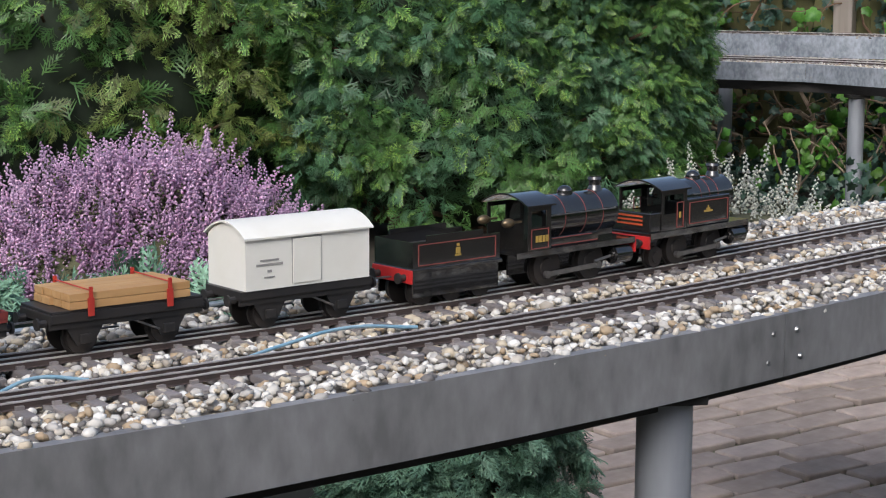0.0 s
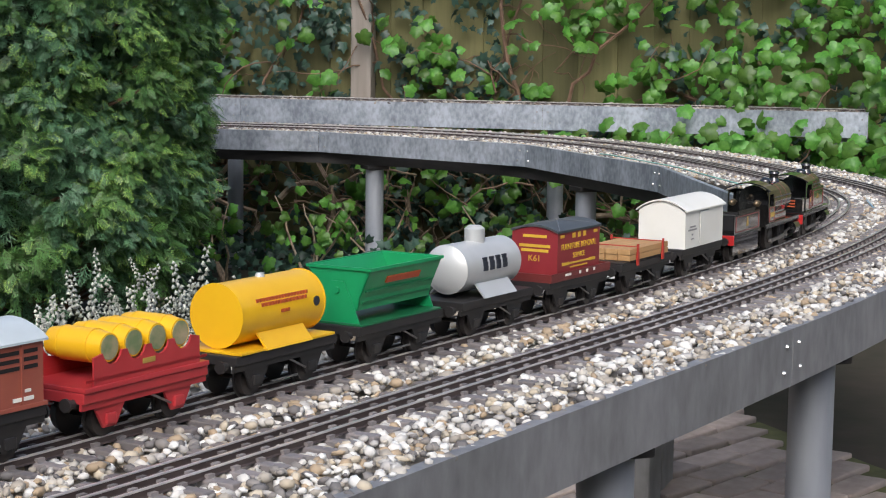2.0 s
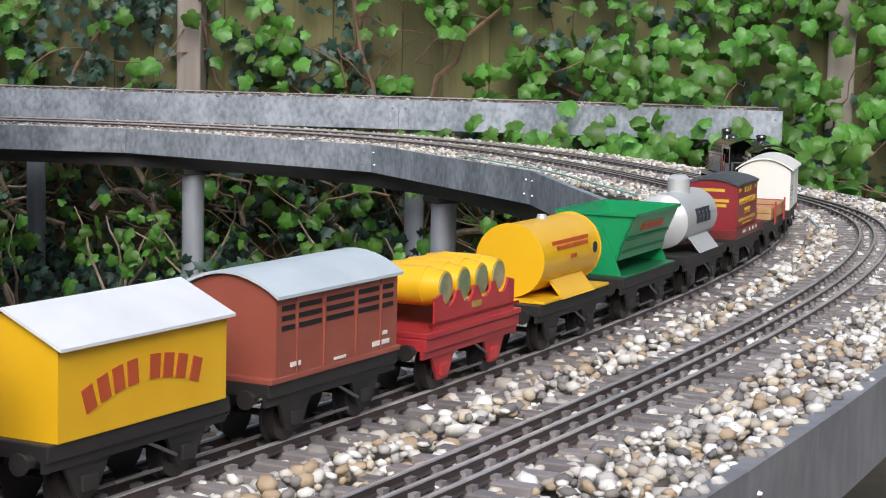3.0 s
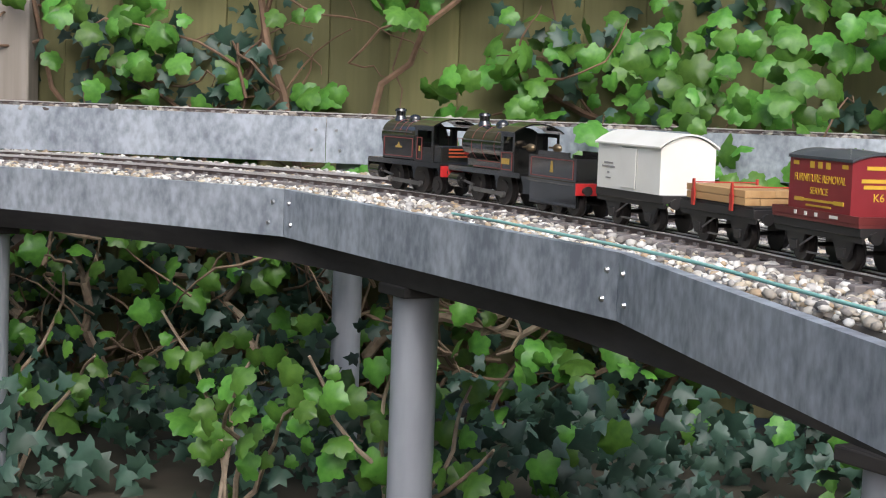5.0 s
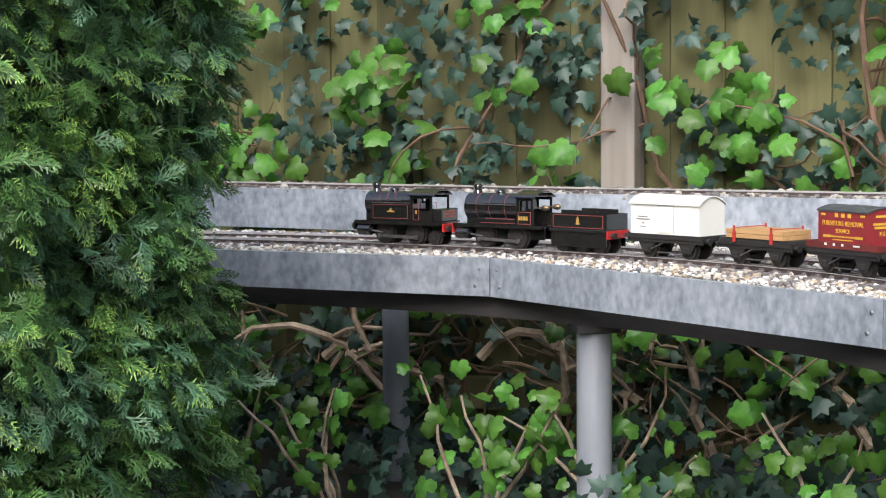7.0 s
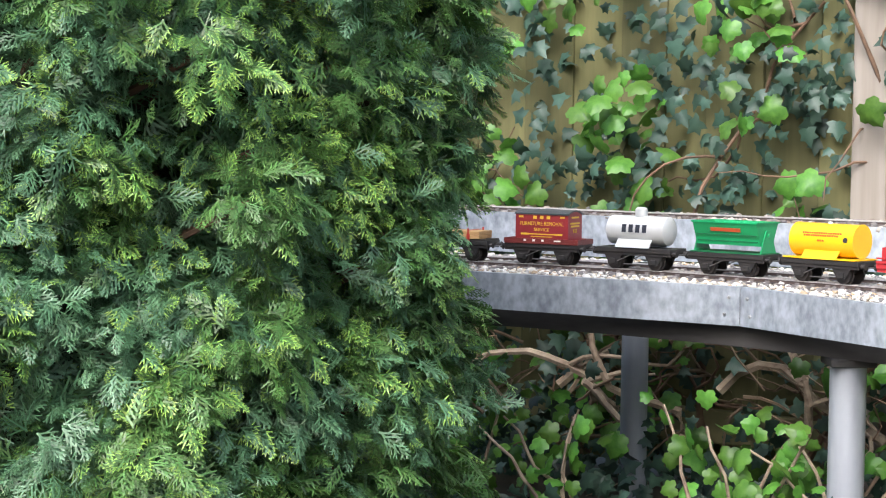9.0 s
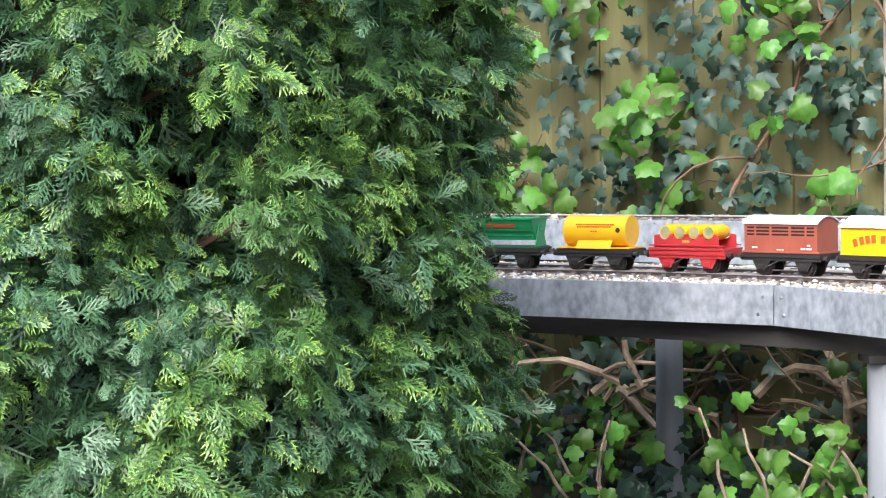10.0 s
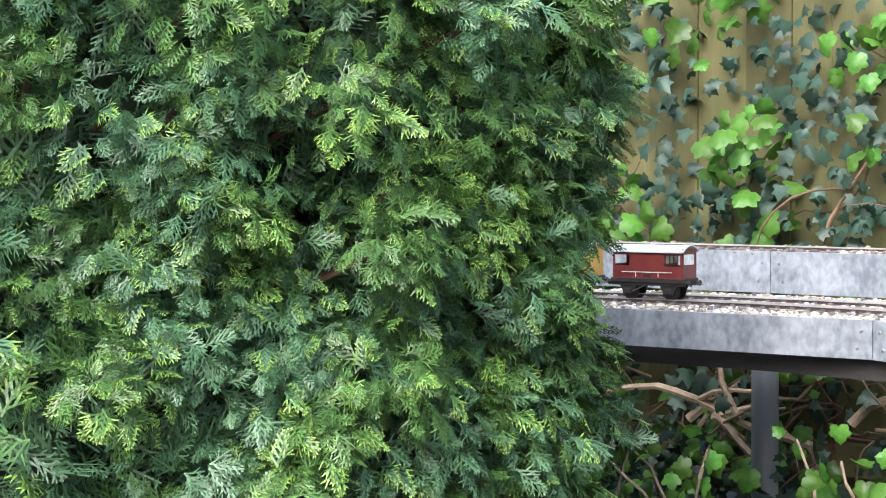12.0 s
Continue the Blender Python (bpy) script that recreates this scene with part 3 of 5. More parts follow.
def underframe(t, mat=FRAME, half=0.066, wheel_x=0.036):
    bm = bmesh.new()
    box(bm, -half, half, -0.027, 0.027, 0.0265, 0.034, bevel=0.0008)
    for y in (-0.024, 0.024):
        box(bm, -half, half, y - 0.001, y + 0.001, 0.022, 0.028)
    part("underframe", bm, mat, t)
    for x in (-wheel_x, wheel_x):
        for y in (-0.0225, 0.0225):
            bm = bmesh.new()
            o = [(-0.018, 0.0265), (0.018, 0.0265), (0.0065, 0.007), (-0.0065, 0.007)]
            a = [bm.verts.new((x + px, y - 0.0009, pz)) for px, pz in o]
            b = [bm.verts.new((x + px, y + 0.0009, pz)) for px, pz in o]
            bm.faces.new(a), bm.faces.new(b[::-1])
            for i in range(4):
                bm.faces.new((a[i], b[i], b[(i + 1) % 4], a[(i + 1) % 4]))
            box(bm, x - 0.005, x + 0.005, y - 0.003, y + 0.003, 0.009, 0.0165, bevel=0.0008)
            part("axle_guard", bm, mat, t)
        wheelset(t, x, 0.0128)
    for y in (-0.0235, 0.0235):
        bm = bmesh.new()
        rod(bm, (-0.017, y, 0.0085), (0.017, y, 0.0085), 0.0009, seg=6)
        rod(bm, (0.0, y, 0.025), (0.028, y, 0.0125), 0.0009, seg=6)
        part("brake_lever", bm, STEEL, t)
    for x in (-half, half):
        buffers(t, x, 0.0265, mat, FRAME)
        coupling(t, x, 0.0255)


def arched(width, z0, z1, rise, n=10):
    o = [(-width / 2, z0), (width / 2, z0), (width / 2, z1)]
    for i in range(1, n):
        a = i / n
        o.append((width / 2 - width * a, z1 + rise * math.sin(math.pi * a) ** 0.85))
    return o + [(-width / 2, z1)]


def roof_shell(width, z1, rise, thick=0.0016, n=10):
    top = [(width / 2 - width * i / n, z1 + rise * math.sin(math.pi * i / n) ** 0.85) for i in range(n + 1)]
    return [(y, z + thick) for y, z in top] + [(y, z) for y, z in top[::-1]]


def prism_part(name, outline, x0, x1, mat, t, label="", smooth=True):
    bm = bmesh.new()
    prism(bm, outline, x0, x1)
    return part(name, bm, mat, t, label, smooth)


def handrail(t, y, z, x0, x1):
    bm = bmesh.new()
    rod(bm, (x0, y, z), (x1, y, z), 0.0007, seg=6)
    for x in (x0, x1):
        rod(bm, (x, y, z), (x, y * 0.9, z), 0.0009, seg=6)
    part("handrail", bm, STEEL, t)


def panel_lining(t, x0, x1, z0, z1, y, w=0.0008):
    for side in (-1, 1):
        bm = bmesh.new()
        for a in ((x0, x1, z0, z0 + w), (x0, x1, z1 - w, z1), (x0, x0 + w, z0, z1), (x1 - w, x1, z0, z1)):
            box(bm, a[0], a[1], side * y - 0.0003, side * y + 0.0003, a[2], a[3])
        part("lining", bm, LINING, t)


def chimney(t, x, z, k=1.0):
    bm = bmesh.new()
    rod(bm, (x, 0, z - 0.004), (x, 0, z + 0.003 * k), 0.0085, 0.0058, seg=18)
    rod(bm, (x, 0, z + 0.003 * k), (x, 0, z + 0.0085 * k), 0.0056, 0.0062, seg=18)
    rod(bm, (x, 0, z + 0.0085 * k), (x, 0, z + 0.0112 * k), 0.0076, 0.0068, seg=18)
    rod(bm, (x, 0, z + 0.0112 * k), (x, 0, z + 0.012 * k), 0.005, seg=14)
    part("chimney", bm, BLACK, t, smooth=True)


def dome(t, x, z, r, mat=BLACK):
    bm = bmesh.new()
    bmesh.ops.create_uvsphere(bm, u_segments=18, v_segments=10, radius=r, matrix=Matrix.Translation((x, 0, z)) @ Matrix.Diagonal((1, 1, 0.8, 1)))
    rod(bm, (x, 0, z - 0.006), (x, 0, z), r * 1.15, r, seg=18)
    part("dome", bm, mat, t, smooth=True)


def drive_gear(t, xs, r, cyl_x):
    for x in xs:
        wheelset(t, x, r, seg=28)
    for side in (-1, 1):
        y = side * 0.0225
        bm = bmesh.new()
        rod(bm, (cyl_x - 0.011, side * 0.024, 0.021), (cyl_x + 0.011, side * 0.024, 0.021), 0.0085, seg=20)
        rod(bm, (cyl_x - 0.0125, side * 0.024, 0.021), (cyl_x + 0.0125, side * 0.024, 0.021), 0.004, seg=12)
        part("cylinder", bm, BLACK, t, smooth=True)
        bm = bmesh.new()
        x0, x1 = min(xs), max(xs)
        a, b = Vector((x0 - 0.004, y, r - 0.006)), Vector((x1 + 0.006, y, r - 0.004))
        d = b - a
        m = Matrix.Translation((a + b) / 2) @ d.to_track_quat("X", "Z").to_matrix().to_4x4()
        box(bm, -d.length / 2, d.length / 2, -0.0009, 0.0009, -0.0022, 0.0022, m=m)
        for p in (a, b):
            rod(bm, p + Vector((0, -0.002, 0)), p + Vector((0, 0.002, 0)), 0.0035, seg=12)
        part("coupling_rod", bm, STEEL, t)
        part("piston_rod", one_rod((x1, y + side * 0.001, 0.0175), (cyl_x - 0.008, y + side * 0.001, 0.021), 0.0014, seg=8), STEEL, t)


def pierced(us, vs, holes, place, thick):
    """One plate on a grid of us by vs with openings; place(u, v) gives a corner, thick the way it is drawn out."""
    bm = bmesh.new()
    grid = [[bm.verts.new(place(u, v)) for v in vs] for u in us]
    fs = [bm.faces.new((grid[i][k], grid[i + 1][k], grid[i + 1][k + 1], grid[i][k + 1])) for i in range(len(us) - 1) for k in range(len(vs) - 1) if (i, k) not in holes]
    r = bmesh.ops.extrude_face_region(bm, geom=fs)
    bmesh.ops.translate(bm, verts=[g for g in r["geom"] if isinstance(g, bmesh.types.BMVert)], vec=thick)
    return bm


def cab_shell(t, x0, x1, z0, z1, rise, back_open=False):
    for side in (-1, 1):
        bm = pierced([x0, x0 + 0.004, x1 - 0.006, x1], [z0, z0 + (z1 - z0) * 0.42, z1 - 0.004, z1], {(1, 1)}, lambda u, v: (u, side * 0.0259, v), (0, side * 0.0012, 0))
        part("cab_side", bm, BLACK, t)
    bm = pierced([-0.0262, -0.0205, -0.007, 0.007, 0.0205, 0.0262], [z0, z1 - 0.013, z1 - 0.003, z1], {(1, 1), (3, 1)}, lambda u, v: (x1 - 0.0014, u, v), (0.0012, 0, 0))
    part("cab_front", bm, BLACK, t)
    prism_part("cab_roof", roof_shell(0.06, z1, rise), x0 - 0.004, x1 + 0.003, BLACK, t)
    if not back_open:
        prism_part("cab_back", arched(0.053, z0, z0 + (z1 - z0) * 0.45, 0.0005), x0, x0 + 0.0014, BLACK, t)


def tank_engine():
    t = thing("tank_locomotive", "glossy black tinplate tank locomotive lined in red, red buffer beams", "model locomotive", "the train's vehicles")
    bm = bmesh.new()
    box(bm, -0.08, 0.08, -0.028, 0.028, 0.0335, 0.0365, bevel=0.0008)
    for y in (-0.011, 0.011):
        box(bm, -0.075, 0.075, y - 0.001, y + 0.001, 0.014, 0.034)
    for y in (-0.028, 0.028):
        box(bm, -0.08, 0.08, y - 0.0006, y + 0.0006, 0.0305, 0.0365)
    part("running_plate", bm, BLACK, t)
    part("boiler", one_rod((-0.02, 0, 0.0625), (0.066, 0, 0.0625), 0.0195, seg=32), BLACK, t, smooth=True)
    bm = bmesh.new()
    rod(bm, (0.066, 0, 0.0625), (0.07, 0, 0.0625), 0.0188, 0.013, seg=28)
    rod(bm, (0.07, 0, 0.0625), (0.0715, 0, 0.0625), 0.004, seg=12)
    box(bm, 0.045, 0.068, -0.012, 0.012, 0.0365, 0.05)
    part("smokebox", bm, BLACK, t, smooth=True)
    for x in (0.012, 0.026, 0.04):
        bm = bmesh.new()
        rod(bm, (x - 0.0004, 0, 0.0625), (x + 0.0004, 0, 0.0625), 0.0197, seg=32)
        part("boiler_band", bm, LINING, t, smooth=True)
    for side in (-1, 1):
        bm = bmesh.new()
        box(bm, -0.022, 0.05, side * 0.0165, side * 0.0272, 0.0365, 0.0655, bevel=0.0012)
        part("side_tank", bm, BLACK, t)
        bm = bmesh.new()
        for x, z, w, h in ((0.013, 0.052, 0.006, 0.004), (0.008, 0.051, 0.004, 0.002), (0.018, 0.051, 0.004, 0.002), (0.013, 0.055, 0.002, 0.003)):
            box(bm, x - w / 2, x + w / 2, side * 0.0273 - 0.0003, side * 0.0273 + 0.0003, z - h / 2, z + h / 2)
        part("crest", bm, CREST, t, "small gold lion crest, simplified")
        bars("cab_panel_mark", [(-0.033, 0.051, 0.003, 0.006)], CREST, t, side, 0.0273)
    panel_lining(t, -0.018, 0.046, 0.04, 0.062, 0.0275)
    panel_lining(t, -0.0385, -0.0275, 0.0385, 0.064, 0.0275)
    cab_shell(t, -0.062, -0.022, 0.0365, 0.076, 0.009)
    bm = bmesh.new()
    box(bm, -0.078, -0.06, -0.026, 0.026, 0.0365, 0.056, bevel=0.0012)
    part("bunker", bm, BLACK, t)
    bm = bmesh.new()
    for z in (0.052, 0.048, 0.044):
        box(bm, -0.0786, -0.078, -0.016, 0.016, z - 0.0009, z + 0.0009)
    part("lettering", bm, REDMARK, t)
    for x in (-0.081, 0.081):
        part("buffer_beam", one_box(x - 0.0015, x + 0.0015, -0.028, 0.028, 0.021, 0.0335, bevel=0.0006), REDBEAM if x < 0 else BLACK, t)
        buffers(t, x, 0.0265, BLACK, FRAME)
    coupling(t, -0.0825, 0.0255)
    chimney(t, 0.055, 0.083)
    dome(t, 0.022, 0.083, 0.0075)
    handrail(t, -0.0205, 0.068, 0.0, 0.062), handrail(t, 0.0205, 0.068, 0.0, 0.062)
    drive_gear(t, (-0.026, 0.03), 0.0165, 0.062)
    wheelset(t, -0.06, 0.0105)
    return t


def tender_engine():
    t = thing("tender_locomotive", "glossy black tinplate tender locomotive with brass handrails and red lining", "model locomotive", "the train's vehicles")
    bm = bmesh.new()
    box(bm, -0.08, 0.082, -0.028, 0.028, 0.0335, 0.0365, bevel=0.0008)
    for y in (-0.011, 0.011):
        box(bm, -0.075, 0.078, y - 0.001, y + 0.001, 0.014, 0.034)
    for y in (-0.028, 0.028):
        box(bm, -0.08, 0.082, y - 0.0006, y + 0.0006, 0.031, 0.0365)
    part("running_plate", bm, BLACK, t)
    part("boiler", one_rod((-0.04, 0, 0.0615), (0.066, 0, 0.0615), 0.021, seg=32), BLACK, t, smooth=True)
    bm = bmesh.new()
    rod(bm, (0.066, 0, 0.0615), (0.07, 0, 0.0615), 0.0205, 0.014, seg=28)
    rod(bm, (0.07, 0, 0.0615), (0.072, 0, 0.0615), 0.004, seg=12)
    box(bm, -0.04, 0.066, -0.013, 0.013, 0.0365, 0.048)
    part("smokebox", bm, BLACK, t, smooth=True)
    for x in (-0.008, 0.02, 0.044):
        part("boiler_band", one_rod((x - 0.0004, 0, 0.0615), (x + 0.0004, 0, 0.0615), 0.0212, seg=32), LINING, t, smooth=True)
    for side in (-1, 1):
        bm = bmesh.new()
        box(bm, -0.03, 0.036, side * 0.0205, side * 0.0225, 0.0365, 0.046, bevel=0.0008)
        part("splasher", bm, BLACK, t)
        bm = bmesh.new()
        for a in ((-0.028, 0.034, 0.0378, 0.0387), (-0.028, 0.026, 0.0442, 0.0451)):
            box(bm, a[0], a[1], side * 0.0228 - 0.0003, side * 0.0228 + 0.0003, a[2], a[3])
        part("lining", bm, LINING, t)
        part("cab_panel", one_box(-0.062, -0.036, side * 0.0262, side * 0.0274, 0.0365, 0.058), BLACK, t)
        bars("number", [(-0.053 + 0.0045 * i, 0.047, 0.0032, 0.006) for i in range(4)], CREST, t, side, 0.0277)
        bm = bmesh.new()
        bmesh.ops.create_uvsphere(bm, u_segments=12, v_segments=8, radius=0.005, matrix=Matrix.Translation((-0.079, side * 0.016, 0.063)) @ Matrix.Diagonal((1.5, 0.9, 0.9, 1)))
        rod(bm, (-0.079, side * 0.016, 0.063), (-0.062, side * 0.016, 0.063), 0.0012, seg=6)
        part("winding_knob", bm, BRASS, t, smooth=True)
    panel_lining(t, -0.0605, -0.0375, 0.038, 0.0565, 0.0277)
    cab_shell(t, -0.064, -0.034, 0.0365, 0.077, 0.0095, back_open=True)
    part("buffer_beam", one_box(0.0815, 0.0845, -0.028, 0.028, 0.021, 0.0335, bevel=0.0006), REDBEAM, t)
    buffers(t, 0.0845, 0.0265, BLACK, FRAME)
    coupling(t, 0.0845, 0.0255)
    coupling(t, -0.08, 0.0255)
    chimney(t, 0.054, 0.0835)
    dome(t, 0.012, 0.0835, 0.0075)
    handrail(t, -0.0222, 0.066, -0.03, 0.06), handrail(t, 0.0222, 0.066, -0.03, 0.06)
    drive_gear(t, (-0.03, 0.03), 0.0175, 0.064)
    return t


def tender():
    t = thing("coal_tender", "open black tinplate tender lined in red with a red buffer beam", "model tender", "the train's vehicles")
    bm = bmesh.new()
    box(bm, -0.053, 0.053, -0.027, 0.027, 0.0305, 0.0345, bevel=0.0008)
    for y in (-0.0235, 0.0235):
        box(bm, -0.05, 0.05, y - 0.001, y + 0.001, 0.0085, 0.031)
    part("frame", bm, BLACK, t)
    for side in (-1, 1):
        bm = bmesh.new()
        box(bm, -0.052, 0.05, side * 0.0255 - 0.0008, side * 0.0255 + 0.0008, 0.0345, 0.0575)
        box(bm, -0.036, 0.03, side * 0.0255 - 0.0008, side * 0.0255 + 0.0008, 0.0575, 0.0625)
        part("side", bm, BLACK, t)
        bm = bmesh.new()
        for x, z, w, h in ((0.0, 0.0465, 0.005, 0.0055), (0.0, 0.0515, 0.003, 0.0025), (0.0, 0.0425, 0.007, 0.0018)):
            box(bm, x - w / 2, x + w / 2, side * 0.0265 - 0.0003, side * 0.0265 + 0.0003, z - h / 2, z + h / 2)
        part("crest", bm, CREST, t, "small gold lion crest, simplified")
    panel_lining(t, -0.046, 0.045, 0.0365, 0.0555, 0.0266)
    part("end_panel", one_box(-0.052, -0.0505, -0.0255, 0.0255, 0.0345, 0.0575), BLACK, t)
    part("end_panel", one_box(0.0485, 0.05, -0.0255, 0.0255, 0.0345, 0.0525), BLACK, t)
    part("coal_space_floor", one_box(-0.05, 0.0485, -0.0247, 0.0247, 0.048, 0.049), FRAME, t)
    for x in (-0.034, 0.0, 0.034):
        wheelset(t, x, 0.0128)
    part("buffer_beam", one_box(-0.0545, -0.052, -0.027, 0.027, 0.0215, 0.0335, bevel=0.0006), REDBEAM, t)
    buffers(t, -0.0545, 0.0265, REDBEAM, FRAME)
    coupling(t, -0.0545, 0.0255)
    return t


def white_van():
    t = thing("refrigerator_van", "ivory white tinplate refrigerator van with an arched roof", "model van", "the train's vehicles")
    underframe(t)
    prism_part("body", arched(0.056, 0.034, 0.0755, 0.0115), -0.062, 0.062, WHITE, t)
    prism_part("roof", roof_shell(0.0615, 0.0757, 0.012), -0.0645, 0.0645, WHITE, t)
    for side in (-1, 1):
        part("door", one_box(-0.0165, 0.0115, side * 0.028, side * 0.0292, 0.0365, 0.0735, bevel=0.0004), WHITE, t)
        bm = bmesh.new()
        box(bm, -0.0172, -0.0165, side * 0.0281, side * 0.0286, 0.0365, 0.0735)
        box(bm, 0.0115, 0.0121, side * 0.0281, side * 0.0286, 0.0365, 0.0735)
        box(bm, -0.0175, 0.0125, side * 0.0281, side * 0.0287, 0.0735, 0.0742)
        part("door_gap", bm, GREYMARK, t)
        bars("lettering", [(side * 0.039, 0.058, 0.018, 0.0016), (side * 0.039, 0.0545, 0.026, 0.0018), (side * 0.039, 0.049, 0.004, 0.002), (side * 0.039, 0.044, 0.01, 0.0012)], GREYMARK, t, side, 0.0282)
    return t


def timber_wagon():
    t = thing("timber_wagon", "black flat wagon loaded with bare pine planks between red stakes", "model wagon", "the train's vehicles")
    underframe(t)
    part("floor", one_box(-0.065, 0.065, -0.027, 0.027, 0.034, 0.0362, bevel=0.0006), FRAME, t)
    rng = random.Random(2)
    for k, (z, ys) in enumerate(((0.0365, (-0.0215, -0.0072, 0.0072, 0.0215)), (0.0428, (-0.0215, -0.0072, 0.0072, 0.0215)))):
        for y in ys:
            e = rng.uniform(-0.0015, 0.0015)
            part("plank", one_box(-0.052 + e, 0.052 + e, y - 0.0069, y + 0.0069, z, z + 0.0059, bevel=0.0004), WOOD, t)
    for x in (-0.034, 0.034):
        for y in (-0.0305, 0.0305):
            bm = bmesh.new()
            box(bm, x - 0.0025, x + 0.0025, y - 0.0008, y + 0.0008, 0.031, 0.045)
            box(bm, x - 0.0014, x + 0.0014, y - 0.0008, y + 0.0008, 0.045, 0.0535)
            part("stake", bm, REDPOST, t)
        part("strap", one_rod((x, -0.03, 0.0505), (x, 0.03, 0.0505), 0.0006, seg=6), REDPOST, t)
    return t


def container_wagon():
    t = thing("container_wagon", "maroon flat wagon carrying a furniture container with yellow lettering", "model wagon", "the train's vehicles")
    underframe(t)
    bm = bmesh.new()
    box(bm, -0.066, 0.066, -0.0285, 0.0285, 0.033, 0.036, bevel=0.0005)
    for y in (-0.028, 0.028):
        box(bm, -0.066, 0.066, y - 0.0008, y + 0.0008, 0.036, 0.0415)
    for x in (-0.0655, 0.0655):
        box(bm, x - 0.0008, x + 0.0008, -0.028, 0.028, 0.036, 0.0415)
    part("tray", bm, MAROON_DK, t)
    prism_part("container", arched(0.05, 0.0365, 0.0795, 0.0055), -0.047, 0.047, MAROON, t)
    prism_part("container_roof", roof_shell(0.0525, 0.0797, 0.0058, 0.0022), -0.0485, 0.0485, TARP, t, "black arched container roof")
    bm = bmesh.new()
    for i in range(9):
        for sgn in (-1, 1):
            a = Vector((sgn * (0.044 - i * 0.0049), -0.025 + i * 0.0028, 0.082 + 0.0055 * math.sin(math.pi * i / 17)))
            rod(bm, a, a + Vector((-sgn * 0.0049, 0.0028, 0.0006)), 0.0009, seg=6)
            b = Vector((a.x, -a.y, a.z))
            rod(bm, b, b + Vector((-sgn * 0.0049, -0.0028, 0.0006)), 0.0009, seg=6)
    part("chain", bm, CHAIN, t)
    for side in (-1, 1):
        bars("company_mark", [(side * -0.012, 0.0755, 0.006, 0.005), (side * 0.0, 0.0755, 0.006, 0.005), (side * 0.012, 0.0755, 0.006, 0.005), (-0.037, 0.076, 0.008, 0.003), (0.037, 0.076, 0.008, 0.003)], YELLOWMARK, t, side, 0.0252)
        lettering("FURNITURE REMOVAL", 0.0085, YELLOWMARK, t, on_side(side, 0, 0.0253, 0.065), sx=0.92)
        lettering("SERVICE", 0.0075, YELLOWMARK, t, on_side(side, 0, 0.0253, 0.0555))
        bars("small_print", [(0.0, 0.0485, 0.05, 0.0018), (0.0, 0.0445, 0.038, 0.0014), (-0.03, 0.0485, 0.014, 0.003), (0.03, 0.0485, 0.014, 0.003)], YELLOWMARK, t, side, 0.0252)
        bars("tray_mark", [(-0.03, 0.0385, 0.012, 0.0022), (-0.004, 0.0385, 0.004, 0.003), (0.012, 0.0385, 0.004, 0.003), (0.028, 0.0385, 0.004, 0.003)], WHITE, t, side, 0.0289)
    for sgn in (-1, 1):
        m = Matrix.Translation((sgn * 0.0473, 0, 0.054)) @ pose(0, 0, 0, 90, 0, 90 * sgn)
        lettering("K61", 0.0085, YELLOWMARK, t, m)
        bm = bmesh.new()
        for z, w in ((0.076, 0.026), (0.0665, 0.034), (0.062, 0.03)):
            box(bm, sgn * 0.0471 - 0.0003, sgn * 0.0471 + 0.0003, -w / 2, w / 2, z - 0.0014, z + 0.0014)
        part("end_print", bm, YELLOWMARK, t)
    return t


def tank_base(t, mat):
    for side in (-1, 1):
        bm = bmesh.new()
        vs = [(-0.03, 0.0295, 0.0345), (0.03, 0.0295, 0.0345), (0.03, 0.019, 0.047), (-0.03, 0.019, 0.047)]
        a = [bm.verts.new((x, y * side, z)) for x, y, z in vs]
        b = [bm.verts.new((x, (y - 0.0015) * side, z - 0.0005)) for x, y, z in vs]
        bm.faces.new(a), bm.faces.new(b[::-1])
        for i in range(4):
            bm.faces.new((a[i], b[i], b[(i + 1) % 4], a[(i + 1) % 4]))
        part("skirt", bm, mat, t)


def silver_tank():
    t = thing("oil_tank_wagon", "silver tinplate oil tank wagon with a tall filler dome", "model tank wagon", "the train's vehicles")
    underframe(t)
    bm = bmesh.new()
    rod(bm, (-0.05, 0, 0.0605), (0.05, 0, 0.0605), 0.0225, seg=36)
    rod(bm, (0.05, 0, 0.0605), (0.0555, 0, 0.0605), 0.0222, 0.015, seg=36)
    rod(bm, (-0.0555, 0, 0.0605), (-0.05, 0, 0.0605), 0.015, 0.0222, seg=36)
    part("barrel", bm, SILVER, t, smooth=True)
    bm = bmesh.new()
    rod(bm, (0, 0, 0.08), (0, 0, 0.0935), 0.0095, seg=24)
    rod(bm, (0, 0, 0.0935), (0, 0, 0.0965), 0.0095, 0.006, seg=24)
    part("filler_dome", bm, SILVER, t, smooth=True)
    tank_base(t, SILVER)
    for side in (-1, 1):
        bm = bmesh.new()
        for i in range(4):
            x = -0.018 + 0.012 * i
            for dz in (-0.004, 0.0, 0.004):
                yy = side * math.sqrt(0.0227 ** 2 - (0.0035 + dz) ** 2)
                box(bm, x - 0.0036, x + 0.0036, yy - 0.0008, yy + 0.0008, 0.064 + dz - 0.0021, 0.064 + dz + 0.0021)
        part("company_mark", bm, DARKMARK, t, "row of four chunky dark marks")
    return t


